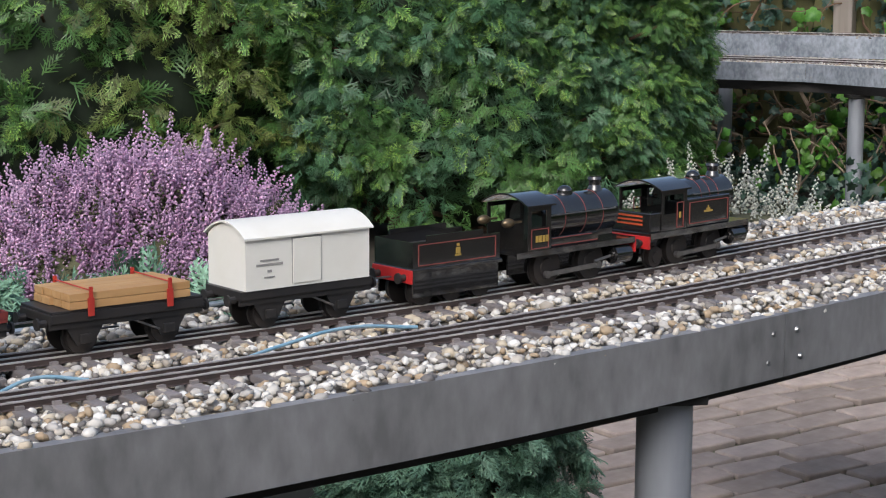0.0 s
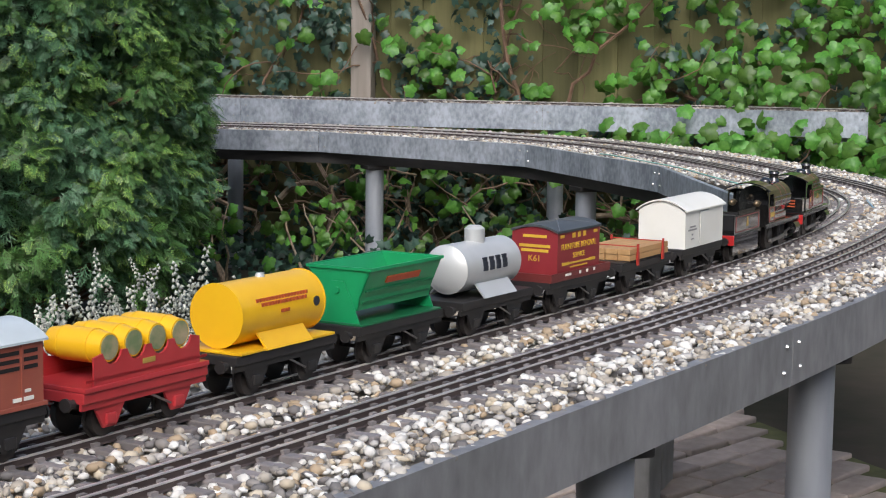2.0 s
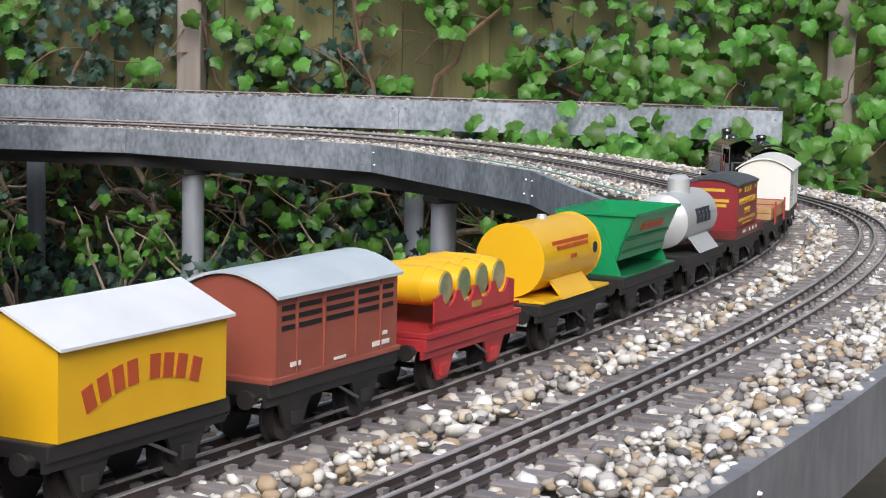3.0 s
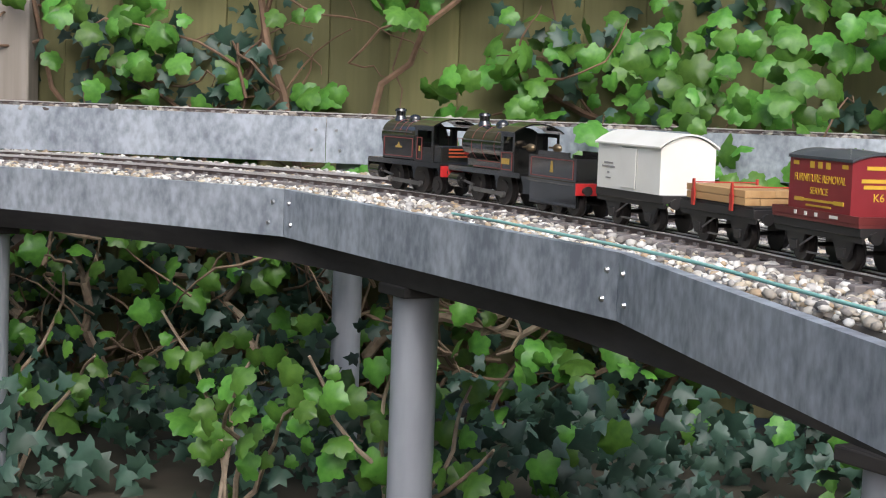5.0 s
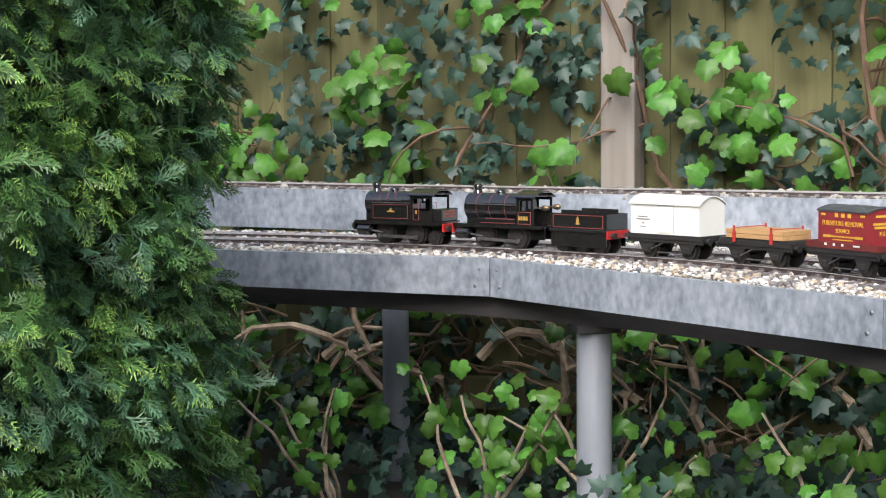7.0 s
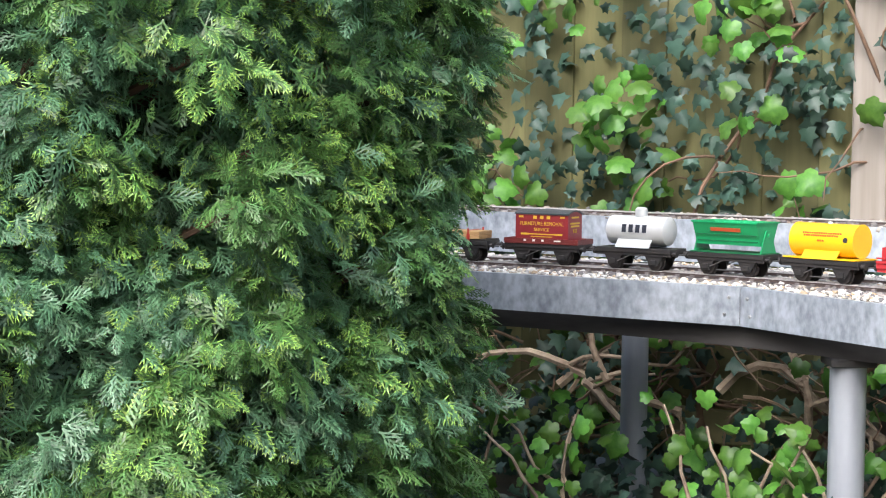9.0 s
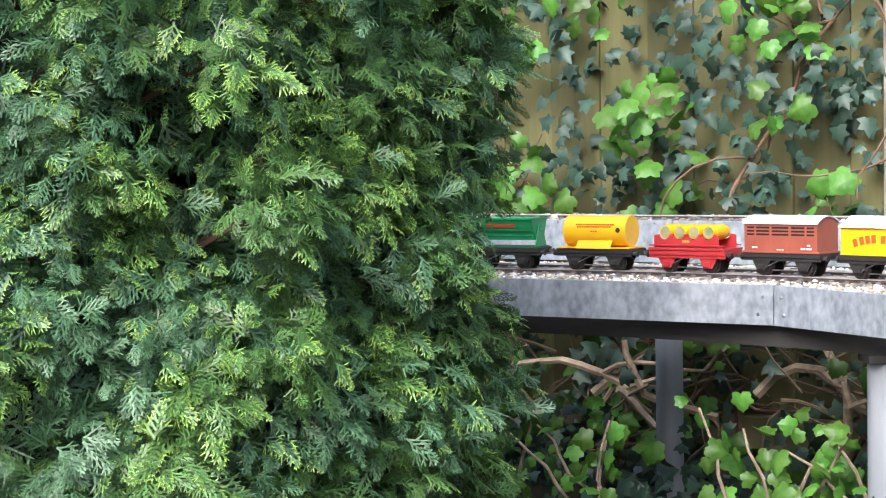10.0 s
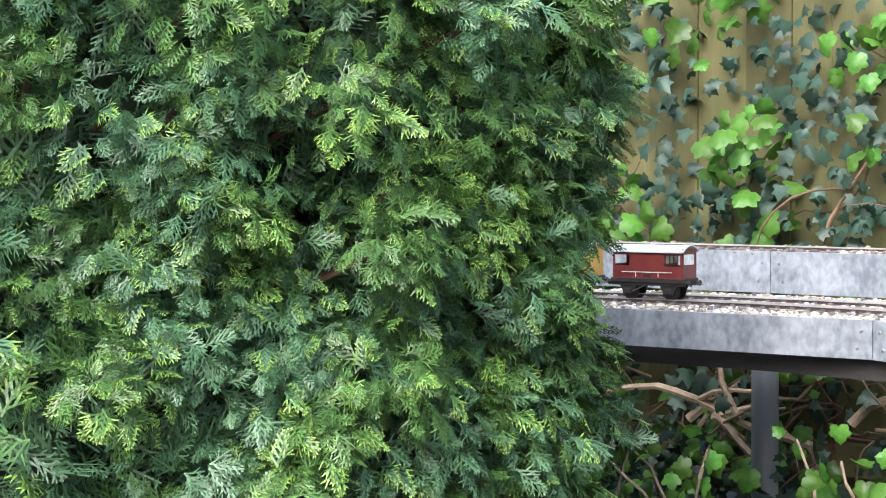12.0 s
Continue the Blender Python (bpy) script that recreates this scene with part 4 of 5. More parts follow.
def yellow_tank():
    t = thing("yellow_tank_wagon", "bright yellow tinplate tank wagon with red lettering", "model tank wagon", "the train's vehicles")
    underframe(t)
    bm = bmesh.new()
    rod(bm, (-0.054, 0, 0.061), (0.054, 0, 0.061), 0.024, seg=40)
    part("barrel", bm, YELLOW, t, smooth=True)
    for x in (-0.054, 0.054):
        part("end_rim", one_rod((x - 0.0007, 0, 0.061), (x + 0.0007, 0, 0.061), 0.0246, seg=40), YELLOW, t, smooth=True)
    tank_base(t, YELLOW)
    part("saddle", one_box(-0.062, 0.062, -0.0285, 0.0285, 0.0342, 0.0362, bevel=0.0004), YELLOW, t)
    part("filler_cap", one_rod((0, 0, 0.0845), (0, 0, 0.0875), 0.004, 0.003, seg=14), SILVER, t)
    for side in (-1, 1):
        bm = bmesh.new()
        for z, w in ((0.0715, 0.07), (0.068, 0.06), (0.061, 0.012)):
            yy = side * math.sqrt(0.0242 ** 2 - (z - 0.061) ** 2)
            n = int(w / 0.004)
            for i in range(n):
                x = -w / 2 + 0.004 * (i + 0.5)
                box(bm, x - 0.0014, x + 0.0014, yy - 0.0006, yy + 0.0006, z - 0.0013, z + 0.0013)
        part("lettering", bm, REDMARK, t)
        part("badge", one_rod((side * -0.042, side * 0.0236, 0.063), (side * -0.042, side * 0.0246, 0.063), 0.004, seg=8), DARKMARK, t)
    return t


def green_hopper():
    t = thing("tipping_wagon", "bright green tinplate side-tipping hopper wagon", "model wagon", "the train's vehicles")
    underframe(t)
    section = [(-0.031, 0.0805), (-0.0205, 0.056), (-0.0185, 0.046), (0.0185, 0.046), (0.0205, 0.056), (0.031, 0.0805)]
    bm = bmesh.new()
    k = 0.0012
    inner = [(y * 0.95, z + (k if 0 < i < 5 else 0)) for i, (y, z) in enumerate(section)]
    prism(bm, section + inner[::-1], -0.056, 0.056)
    for x in (-0.056, 0.0548):
        prism(bm, section, x, x + 0.0012)
    part("hopper", bm, GREEN, t)
    bm = bmesh.new()
    for side in (-1, 1):
        box(bm, -0.058, 0.058, side * 0.031 - 0.0009, side * 0.031 + 0.0009, 0.079, 0.0815)
    for x in (-0.0567, 0.0567):
        box(bm, x - 0.0009, x + 0.0009, -0.031, 0.031, 0.079, 0.0815)
    part("rim", bm, GREEN, t)
    for x in (-0.058, 0.058):
        bm = bmesh.new()
        o = [(-0.022, 0.0345), (0.022, 0.0345), (0.013, 0.056), (0.006, 0.0695), (-0.006, 0.0695), (-0.013, 0.056)]
        prism(bm, o, x - 0.0008, x + 0.0008)
        part("end_frame", bm, GREEN, t)
        part("pivot", one_rod((x - 0.003, 0, 0.062), (x + 0.003, 0, 0.062), 0.0028, seg=10), GREEN, t)
    part("base_plate", one_box(-0.062, 0.062, -0.0275, 0.0275, 0.034, 0.0357, bevel=0.0004), GREEN_DK, t)
    for side in (-1, 1):
        bm = bmesh.new()
        m = Matrix.Translation((0, side * 0.0268, 0.0692)) @ pose(0, 0, 0, -side * 23)
        box(bm, -0.026, 0.026, -0.0006, 0.0006, -0.0028, 0.0028, m=m)
        part("lettering", bm, REDMARK, t, "faded red lettering bar")
        bm = bmesh.new()
        for z in (0.052, 0.0615):
            y = side * (0.0195 if z < 0.055 else 0.0233)
            box(bm, -0.052, 0.052, y - 0.0011, y + 0.0011, z - 0.0009, z + 0.0009)
        part("rib", bm, GREEN_DK, t)
    return t


def barrel_wagon():
    t = thing("barrel_wagon", "red wagon with a scalloped cradle carrying four yellow barrels", "model wagon", "the train's vehicles")
    underframe(t, REDWAGON)
    part("floor", one_box(-0.066, 0.066, -0.0285, 0.0285, 0.034, 0.0375, bevel=0.0006), REDWAGON, t)
    xs = (-0.0375, -0.0125, 0.0125, 0.0375)
    for side in (-1, 1):
        bm = bmesh.new()
        y = side * 0.0265
        o = [(-0.056, 0.0375), (0.056, 0.0375), (0.056, 0.0565)]
        for x in xs[::-1]:
            o += [(x + 0.0098 * math.cos(a), 0.0605 - 0.0105 * math.sin(a)) for a in np.linspace(0.2, math.pi - 0.2, 7)]
        o.append((-0.056, 0.0565))
        a = [bm.verts.new((px, y - 0.0008, pz)) for px, pz in o]
        b = [bm.verts.new((px, y + 0.0008, pz)) for px, pz in o]
        bm.faces.new(a), bm.faces.new(b[::-1])
        for i in range(len(o)):
            bm.faces.new((a[i], b[i], b[(i + 1) % len(o)], a[(i + 1) % len(o)]))
        box(bm, -0.064, 0.064, side * 0.0265 - 0.001, side * 0.0285 + 0.001, 0.0405, 0.0425)
        part("cradle", bm, REDWAGON, t)
        bars("lettering", [(0, 0.0475, 0.013, 0.0035)], CREST, t, side, 0.0275)
    for x in xs:
        bm = bmesh.new()
        for y0, y1, r0, r1 in ((-0.0245, -0.012, 0.0098, 0.0118), (-0.012, 0.012, 0.0118, 0.0118), (0.012, 0.0245, 0.0118, 0.0098)):
            rod(bm, (x, y0, 0.061), (x, y1, 0.061), r0, r1, seg=24)
        b = part("barrel", bm, YELLOW, t, smooth=True)
        for y in (-0.0246, 0.0246):
            part("barrel_head", one_rod((x, y - 0.0005, 0.061), (x, y + 0.0005, 0.061), 0.0085, seg=20), BARREL_END, b)
        bm = bmesh.new()
        for y in (-0.013, 0.013):
            rod(bm, (x, y - 0.0007, 0.061), (x, y + 0.0007, 0.061), 0.012, seg=24)
        part("hoop", bm, YELLOW, b, smooth=True)
    return t


def cattle_van():
    t = thing("cattle_van", "red-brown tinplate cattle van with slatted sides and pale roof", "model van", "the train's vehicles")
    underframe(t)
    part("sill", one_box(-0.066, 0.066, -0.0285, 0.0285, 0.0335, 0.0365, bevel=0.0005), RUST, t)
    prism_part("body", arched(0.056, 0.036, 0.0755, 0.0105), -0.062, 0.062, RUST, t)
    prism_part("roof", roof_shell(0.061, 0.0757, 0.011), -0.0645, 0.0645, ROOF, t)
    for side in (-1, 1):
        for a, b in ((-0.057, -0.045), (-0.041, -0.019), (-0.014, 0.014), (0.019, 0.041), (0.045, 0.057)):
            for z in (0.0605, 0.0655, 0.0705):
                part("slot", one_box(a, b, side * 0.0278, side * 0.0283, z - 0.0013, z + 0.0013), SLOT, t)
        for x in (-0.0165, 0.0165, -0.043, 0.043):
            part("batten", one_box(x - 0.0006, x + 0.0006, side * 0.028, side * 0.0289, 0.037, 0.075), RUST, t)
        bars("lettering", [(side * -0.044, 0.0405, 0.018, 0.0025), (side * -0.048, 0.0455, 0.005, 0.002), (side * 0.044, 0.0415, 0.009, 0.0022), (0, 0.0385, 0.012, 0.0014)], WHITE, t, side, 0.0283)
    return t


def salt_van():
    t = thing("salt_van", "yellow tinplate van with a white gabled roof and arched red lettering", "model van", "the train's vehicles")
    underframe(t)
    prism_part("body", [(-0.028, 0.034), (0.028, 0.034), (0.028, 0.074), (0.0, 0.087), (-0.028, 0.074)], -0.061, 0.061, YELLOW, t, smooth=False)
    prism_part("roof", [(0.0315, 0.0728), (0.0, 0.0874), (-0.0315, 0.0728), (-0.0315, 0.0742), (0.0, 0.0889), (0.0315, 0.0742)], -0.0635, 0.0635, ROOF_WHITE, t, smooth=False)
    for side in (-1, 1):
        xs = [-0.041, -0.031, -0.021, -0.011, 0.005, 0.015, 0.025, 0.036]
        for i, x in enumerate(xs):
            z = 0.0575 - (x / 0.045) ** 2 * 0.009
            tilt = math.degrees(math.atan(-2 * x / 0.045 ** 2 * 0.009))
            m = Matrix.Translation((x, side * 0.0283, z)) @ pose(0, 0, 0, 0, -tilt, 0)
            part("company_mark", one_box(-0.0036, 0.0036, -0.0003, 0.0003, -0.0055, 0.0055, m=m), REDMARK, t, "red block mark")
    return t


def guard_van():
    t = thing("guard_van", "dark red-brown tinplate guard's van with open veranda and grey-white roof", "model van", "the train's vehicles")
    underframe(t)
    prism_part("cabin", arched(0.054, 0.034, 0.0755, 0.009), -0.03, 0.032, MAROON_DK, t)
    prism_part("roof", roof_shell(0.0605, 0.0757, 0.0105), -0.0655, 0.0655, ROOF, t)
    for x0, x1 in ((-0.062, -0.03), (0.032, 0.062)):
        e = x0 if x0 < 0 else x1
        for side in (-1, 1):
            y = side * 0.0264
            part("veranda_side", one_box(x0, x1, y - 0.0006, y + 0.0006, 0.034, 0.054), MAROON_DK, t)
            part("veranda_beam", one_box(x0, x1, y - 0.0006, y + 0.0006, 0.0715, 0.076), MAROON_DK, t)
            part("veranda_post", one_box(min(e, e * 0.94), max(e, e * 0.94), y - 0.0006, y + 0.0006, 0.054, 0.0715), MAROON_DK, t)
            part("end_post", one_box(e - 0.0006, e + 0.0006, side * 0.0235 - 0.0015, side * 0.0235 + 0.0015, 0.056, 0.073), MAROON_DK, t)
        part("veranda_end", one_box(e - 0.0006, e + 0.0006, -0.0256, 0.0256, 0.034, 0.056), MAROON_DK, t)
        part("end_arch", one_box(e - 0.0006, e + 0.0006, -0.0256, 0.0256, 0.073, 0.082), MAROON_DK, t)
        part("veranda_floor", one_box(x0, x1, -0.026, 0.026, 0.034, 0.0352), FRAME, t)
    for x in (-0.0305, 0.0325):
        for y in (-0.015, 0.0, 0.015):
            part("window", one_box(x - 0.0003, x + 0.0003, y - 0.0055, y + 0.0055, 0.058, 0.071), CREAM, t, "pale cabin window")
    for side in (-1, 1):
        bm = bmesh.new()
        box(bm, -0.045, 0.045, side * 0.0285 - 0.0006, side * 0.0285 + 0.0006, 0.0435, 0.0445)
        for x in (-0.02, 0.02):
            box(bm, x - 0.0005, x + 0.0005, side * 0.0278, side * 0.0288, 0.036, 0.0445)
        part("footboard_rail", bm, WHITE, t, "thin pale handrail")
        bars("lettering", [(0.0, 0.0385, 0.014, 0.003)], FRAME, t, side, 0.0275)
    return t


TRAIN = [(tank_engine(), -0.045), (tender_engine(), -0.23), (tender(), -0.378), (white_van(), -0.54), (timber_wagon(), -0.706), (container_wagon(), -0.872), (silver_tank(), -1.038), (green_hopper(), -1.204), (yellow_tank(), -1.37), (barrel_wagon(), -1.536), (cattle_van(), -1.702), (salt_van(), -1.868), (guard_van(), -2.034)]
SIZE = 1.07
for car, back in TRAIN:
    for piece in car.children_recursive:
        if not piece.data.get("sized"):
            piece.data.transform(Matrix.Diagonal((SIZE, SIZE, SIZE, 1)))
            piece.data["sized"] = 1
LEAD_T = [0.0, 1.0, 2.0, 2.5, 3.2, 4.8, 5.5, 6.5, 7.0, 7.5, 9.5, 10.0, 10.5, 11.5, 12.0]
LEAD_S = [0.572, 1.436, 2.272, 2.68, 3.34, 4.42, 4.82, 5.476, 5.788, 6.084, 7.136, 7.364, 7.568, 7.972, 8.16]


def motions():
    """Each vehicle follows the line of the track; its ends lie on the rails."""
    times = np.arange(0, 12.01, 0.25)
    lead = np.interp(times, LEAD_T, LEAD_S)
    lead[1:-1] = (lead[:-2] + 2 * lead[1:-1] + lead[2:]) / 4
    for ob, back in TRAIN:
        rows = []
        for t, s in zip(times, lead):
            xa, ya, _ = along(s + back * SIZE + 0.035)
            xb, yb, _ = along(s + back * SIZE - 0.035)
            rows.append((float(t), pose((xa + xb) / 2, (ya + yb) / 2, TRACK_Z, 0, 0, math.degrees(math.atan2(ya - yb, xa - xb)))))
        walk(ob, rows)


# ------------------------------------------------------------ plants
def ivy_leaf(outline, cup):
    """A lobed leaf with two rings of faces, folded along the midrib and cupped; the stalk end is at the origin."""
    n = len(outline)
    rim = [(x, y, cup * (x * x * 1.6) - 0.12 * abs(x) - 0.18 * y * y) for x, y in outline]
    mid = [(x * 0.5, 0.4 + (y - 0.4) * 0.5, 0.015 - 0.05 * abs(x)) for x, y in outline]
    v = rim + mid + [(0, 0.4, 0.02)]
    f = [(i, (i + 1) % n, n + (i + 1) % n, n + i) for i in range(n)] + [(n + i, n + (i + 1) % n, 2 * n) for i in range(n)]
    return v, f


def mirrored(half):
    return half + [(0, 1.0)] + [(-x, y) for x, y in half[::-1]] + [(0, 0.02)]


YOUNG = ivy_leaf(mirrored([(0.14, -0.1), (0.42, -0.06), (0.5, 0.12), (0.45, 0.22), (0.6, 0.4), (0.48, 0.56), (0.33, 0.6), (0.27, 0.78), (0.1, 0.88)]), -0.2)
OLD = ivy_leaf(mirrored([(0.18, -0.06), (0.5, 0.0), (0.34, 0.26), (0.5, 0.52), (0.22, 0.58)]), -0.3)
OLD = (OLD[0][:12] + OLD[0][-1:], [(i, (i + 1) % 12, 12) for i in range(12)])


def stems(name, runs, mat, parent, seg=6):
    bm = bmesh.new()
    for pts, r0, r1 in runs:
        n = len(pts)
        rings = []
        for i, p in enumerate(pts):
            d = (pts[min(i + 1, n - 1)] - pts[max(i - 1, 0)]).normalized()
            q = d.to_track_quat("Z", "Y").to_matrix()
            r = r0 + (r1 - r0) * i / (n - 1)
            rings.append([bm.verts.new(p + q @ Vector((math.cos(k * 2 * math.pi / seg) * r, math.sin(k * 2 * math.pi / seg) * r, 0))) for k in range(seg)])
        for a, b in zip(rings, rings[1:]):
            for k in range(seg):
                bm.faces.new((a[k], a[(k + 1) % seg], b[(k + 1) % seg], b[k]))
        bm.faces.new(rings[-1])
    return part(name, bm, mat, parent, smooth=True)


def wander(rng, start, heading, steps, length, bend, keep):
    p, d = Vector(start), Vector(heading).normalized()
    pts = [p.copy()]
    for _ in range(steps):
        d = (d + Vector((rng.gauss(0, bend), rng.gauss(0, bend), rng.gauss(0, bend)))).normalized()
        p = p + d * length
        p = keep(p)
        pts.append(p.copy())
    return pts


def hold(out0, out1):
    def keep(p):
        q = Vector((p.x, p.y)) - FENCE_AT
        a, o = q.dot(FENCE_U), q.dot(FENCE_N)
        return fence_place(a, min(max(o, out0), out1), max(p.z, 0.01))
    return keep


def leaf_set(rng, centres, per, spread, size, out, tilt, droop=0.4):
    pos, nor, ups, sz = [], [], [], []
    n3 = np.array([FENCE_N.x, FENCE_N.y, 0.0])
    for c in centres:
        k = max(1, int(rng.normal(per, per * 0.3)))
        for _ in range(k):
            p = np.array(c) + rng.normal(0, spread, 3) * [1, 1, 0.9] + n3 * abs(rng.normal(0, out))
            pos.append(p)
            nor.append(n3 + rng.normal(0, tilt, 3) + [0, 0, 0.35])
            ups.append([rng.normal(0, 0.6), rng.normal(0, 0.6), -droop + rng.normal(0, 0.5)])
            sz.append(size * rng.uniform(0.6, 1.25))
    return frames(np.array(pos), np.array(nor), np.array(ups), np.array(sz))


def build_ivy():
    rng, r2 = np.random.default_rng(11), random.Random(11)
    t = thing("young_ivy", "fresh light-green lobed climbing leaves trailing over the fence", "climbing plant")
    old = thing("dark_ivy", "dark glossy old ivy clinging to the fence", "climbing plant")
    runs, thin = [], []
    for i in range(40):
        a = -3.2 + i * 0.16 + r2.uniform(-0.08, 0.08)
        pts = wander(r2, fence_place(a, 0.06, 0.02), (FENCE_U.x * r2.uniform(-0.4, 0.4), FENCE_U.y * r2.uniform(-0.4, 0.4), 1), 16, r2.uniform(0.05, 0.1), 0.28, hold(0.035, 0.12))
        runs.append((pts, r2.uniform(0.005, 0.013), 0.003))
        for k in range(8):
            b = pts[r2.randrange(3, len(pts))]
            q = wander(r2, b, (FENCE_U.x * r2.choice((-1, 1)), FENCE_U.y * r2.choice((-1, 1)), r2.uniform(-0.3, 0.6)), 8, 0.045, 0.35, hold(0.035, 0.2))
            thin.append((q, 0.0035, 0.0012))
    tagged(stems("stem", runs, STEM, old), kind="stuff")
    tagged(stems("twig", thin, STEM, old), kind="stuff")
    dry = []
    for i in range(170):
        p = fence_place(r2.uniform(-1.3, 1.2), r2.uniform(0.08, 0.34), r2.uniform(0.03, 0.4))
        q = wander(r2, p, (FENCE_U.x * r2.uniform(-1, 1), FENCE_U.y * r2.uniform(-1, 1), r2.uniform(-0.5, 0.8)), 7, r2.uniform(0.025, 0.05), 0.22, hold(0.06, 0.36))
        dry.append((q, r2.uniform(0.0022, 0.0055), 0.0012))
    tagged(stems("dry_twig", dry, TWIG, old, seg=5), kind="stuff")
    pale = []
    for a, z, up in ((-0.55, 0.1, 0.5), (-0.35, 0.08, 0.2), (-0.1, 0.05, 0.7), (0.25, 0.05, 1.0), (-0.75, 0.12, 0.3), (0.55, 0.06, 0.8), (0.95, 0.05, 1.0), (-0.48, 0.16, -0.1), (-0.9, 0.1, 0.5), (-0.62, 0.2, 0.2), (-0.25, 0.22, 0.1), (0.1, 0.15, 0.3), (0.75, 0.12, 0.5), (-1.1, 0.1, 0.4)):
        pts = wander(r2, fence_place(a, 0.2, z), (FENCE_U.x * r2.uniform(-1, 1), FENCE_U.y * r2.uniform(-1, 1), up), 9, 0.05, 0.4, hold(0.12, 0.3))
        pale.append((pts, 0.011, 0.006))
        q = wander(r2, pts[4], (FENCE_U.x, FENCE_U.y, 0.4), 5, 0.045, 0.4, hold(0.12, 0.32))
        pale.append((q, 0.006, 0.003))
    tagged(stems("peeling_stem", pale, STEM_PALE, t), kind="stuff")
    # fresh leaves: loose bunches, thick towards the top and along the foot
    centres = []
    for i in range(700):
        a, z = rng.uniform(-3.4, 3.0), rng.uniform(0.02, 1.2)
        keepit = 0.72 if z > 0.72 else 0.42 if z > 0.5 else 0.5
        if 0.55 < a < 1.0 and 0.48 < z < 0.8:
            keepit = 0.06
        if -0.9 < a < -0.62 and z > 0.45:
            keepit *= 0.55
        if a > 0.1 and z > 0.6 and not 0.55 < a < 0.9:
            keepit = 0.97
        if abs(a) < 0.1 and z > 0.4:
            keepit *= 0.12
        if a > 0.95 and z > 0.45:
            keepit = 1.0
        if rng.uniform() < keepit:
            centres.append(list(fence_place(a, rng.uniform(0.07, 0.17 if z > 0.5 else 0.36), z)))
    tagged(scatter("leaves", *YOUNG, leaf_set(rng, centres, 7.5, 0.042, 0.047, 0.03, 0.55), LEAF, t, smooth=True), kind="stuff")
    centres = []
    for i in range(900):
        a, z = rng.uniform(-3.4, 3.0), rng.uniform(0.0, 1.1)
        keepit = 1.0 if z < 0.42 else 0.62
        if 0.55 < a < 1.0 and z > 0.45:
            keepit = 0.05
        if (0.08 < a < 0.5 or -0.45 < a < -0.1) and z > 0.5:
            keepit = 0.95
        if rng.uniform() < keepit:
            centres.append(list(fence_place(a, rng.uniform(0.03, 0.09 if z > 0.45 else 0.2), z)))
    tagged(scatter("leaves", *OLD, leaf_set(rng, centres, 9, 0.045, 0.037, 0.012, 0.45), LEAF_DARK, old, smooth=True), kind="stuff")
    # undergrowth at the foot of the fence
    centres = [list(fence_place(rng.uniform(-3.2, 2.4), rng.uniform(0.15, 1.1), abs(rng.normal(0.03, 0.07)))) for _ in range(460)]
    tagged(scatter("undergrowth", *OLD, leaf_set(rng, centres, 10, 0.05, 0.036, 0.02, 0.6), LEAF_DARK, old, smooth=True), kind="stuff")
    centres = [list(fence_place(rng.uniform(-3.2, 2.4), rng.uniform(0.15, 0.95), abs(rng.normal(0.08, 0.08)))) for _ in range(110)]
    tagged(scatter("undergrowth", *YOUNG, leaf_set(rng, centres, 5, 0.042, 0.047, 0.02, 0.5), LEAF, t, smooth=True), kind="stuff")
    # a sprig that hangs over the end of the rear viaduct
    sprig = thing("ivy_sprig", "light-green ivy spilling over the end of the rear viaduct", "climbing plant")
    r3 = random.Random(17)
    tagged(stems("stem", [(wander(r3, fence_place(r3.uniform(0.75, 2.2), r3.uniform(0.3, 0.5), 0.4), (FENCE_U.x, FENCE_U.y, r3.uniform(-0.2, 0.7)), 8, 0.05, 0.3, hold(0.2, 0.56)), 0.003, 0.0012) for _ in range(12)], STEM, sprig), kind="stuff")
    centres = [list(fence_place(rng.uniform(0.7, 1.9), rng.uniform(0.42, 0.56), rng.uniform(0.38, 0.5))) for _ in range(46)]
    centres += [list(fence_place(rng.uniform(1.25, 2.4), rng.uniform(0.2, 0.5), rng.uniform(0.42, 0.7))) for _ in range(40)]
    tagged(scatter("leaves", *YOUNG, leaf_set(rng, centres, 6, 0.035, 0.046, 0.03, 0.45), LEAF, sprig, smooth=True), kind="stuff")

    # shoots that climb from the soil under the curved deck
    for s, off, seed in ((4.5, 0.0, 1), (4.85, 0.06, 2), (5.3, 0.02, 3), (5.55, 0.08, 4), (5.85, 0.05, 5), (6.15, 0.03, 6)):
        r4, g4 = random.Random(seed), np.random.default_rng(seed)
        x, y, _ = along(s, off)
        shoot = thing("ivy_shoot", "young ivy shoot with bright lobed leaves under the curved viaduct", "climbing plant", "young ivy shoots")
        runs, tops = [], []
        for k in range(4):
            p, d = Vector((x, y, 0.0)), Vector((r4.uniform(-0.4, 0.4), r4.uniform(-0.4, 0.4), 1))
            pts = [p]
            for _ in range(8):
                d = (d + Vector((r4.gauss(0, 0.25), r4.gauss(0, 0.25), r4.gauss(0, 0.1)))).normalized()
                p = p + d * r4.uniform(0.03, 0.05)
                p.z = min(p.z, 0.38)
                pts.append(p.copy())
            runs.append((pts, 0.005, 0.002))
            tops += [list(q) for q in pts[4:]]
        tagged(stems("stem", runs, STEM_PALE, shoot), kind="stuff")
        tagged(scatter("leaves", *YOUNG, leaf_set(g4, tops, 2.6, 0.024, 0.031, 0.015, 0.6), LEAF, shoot, smooth=True), kind="stuff")


build_ivy()


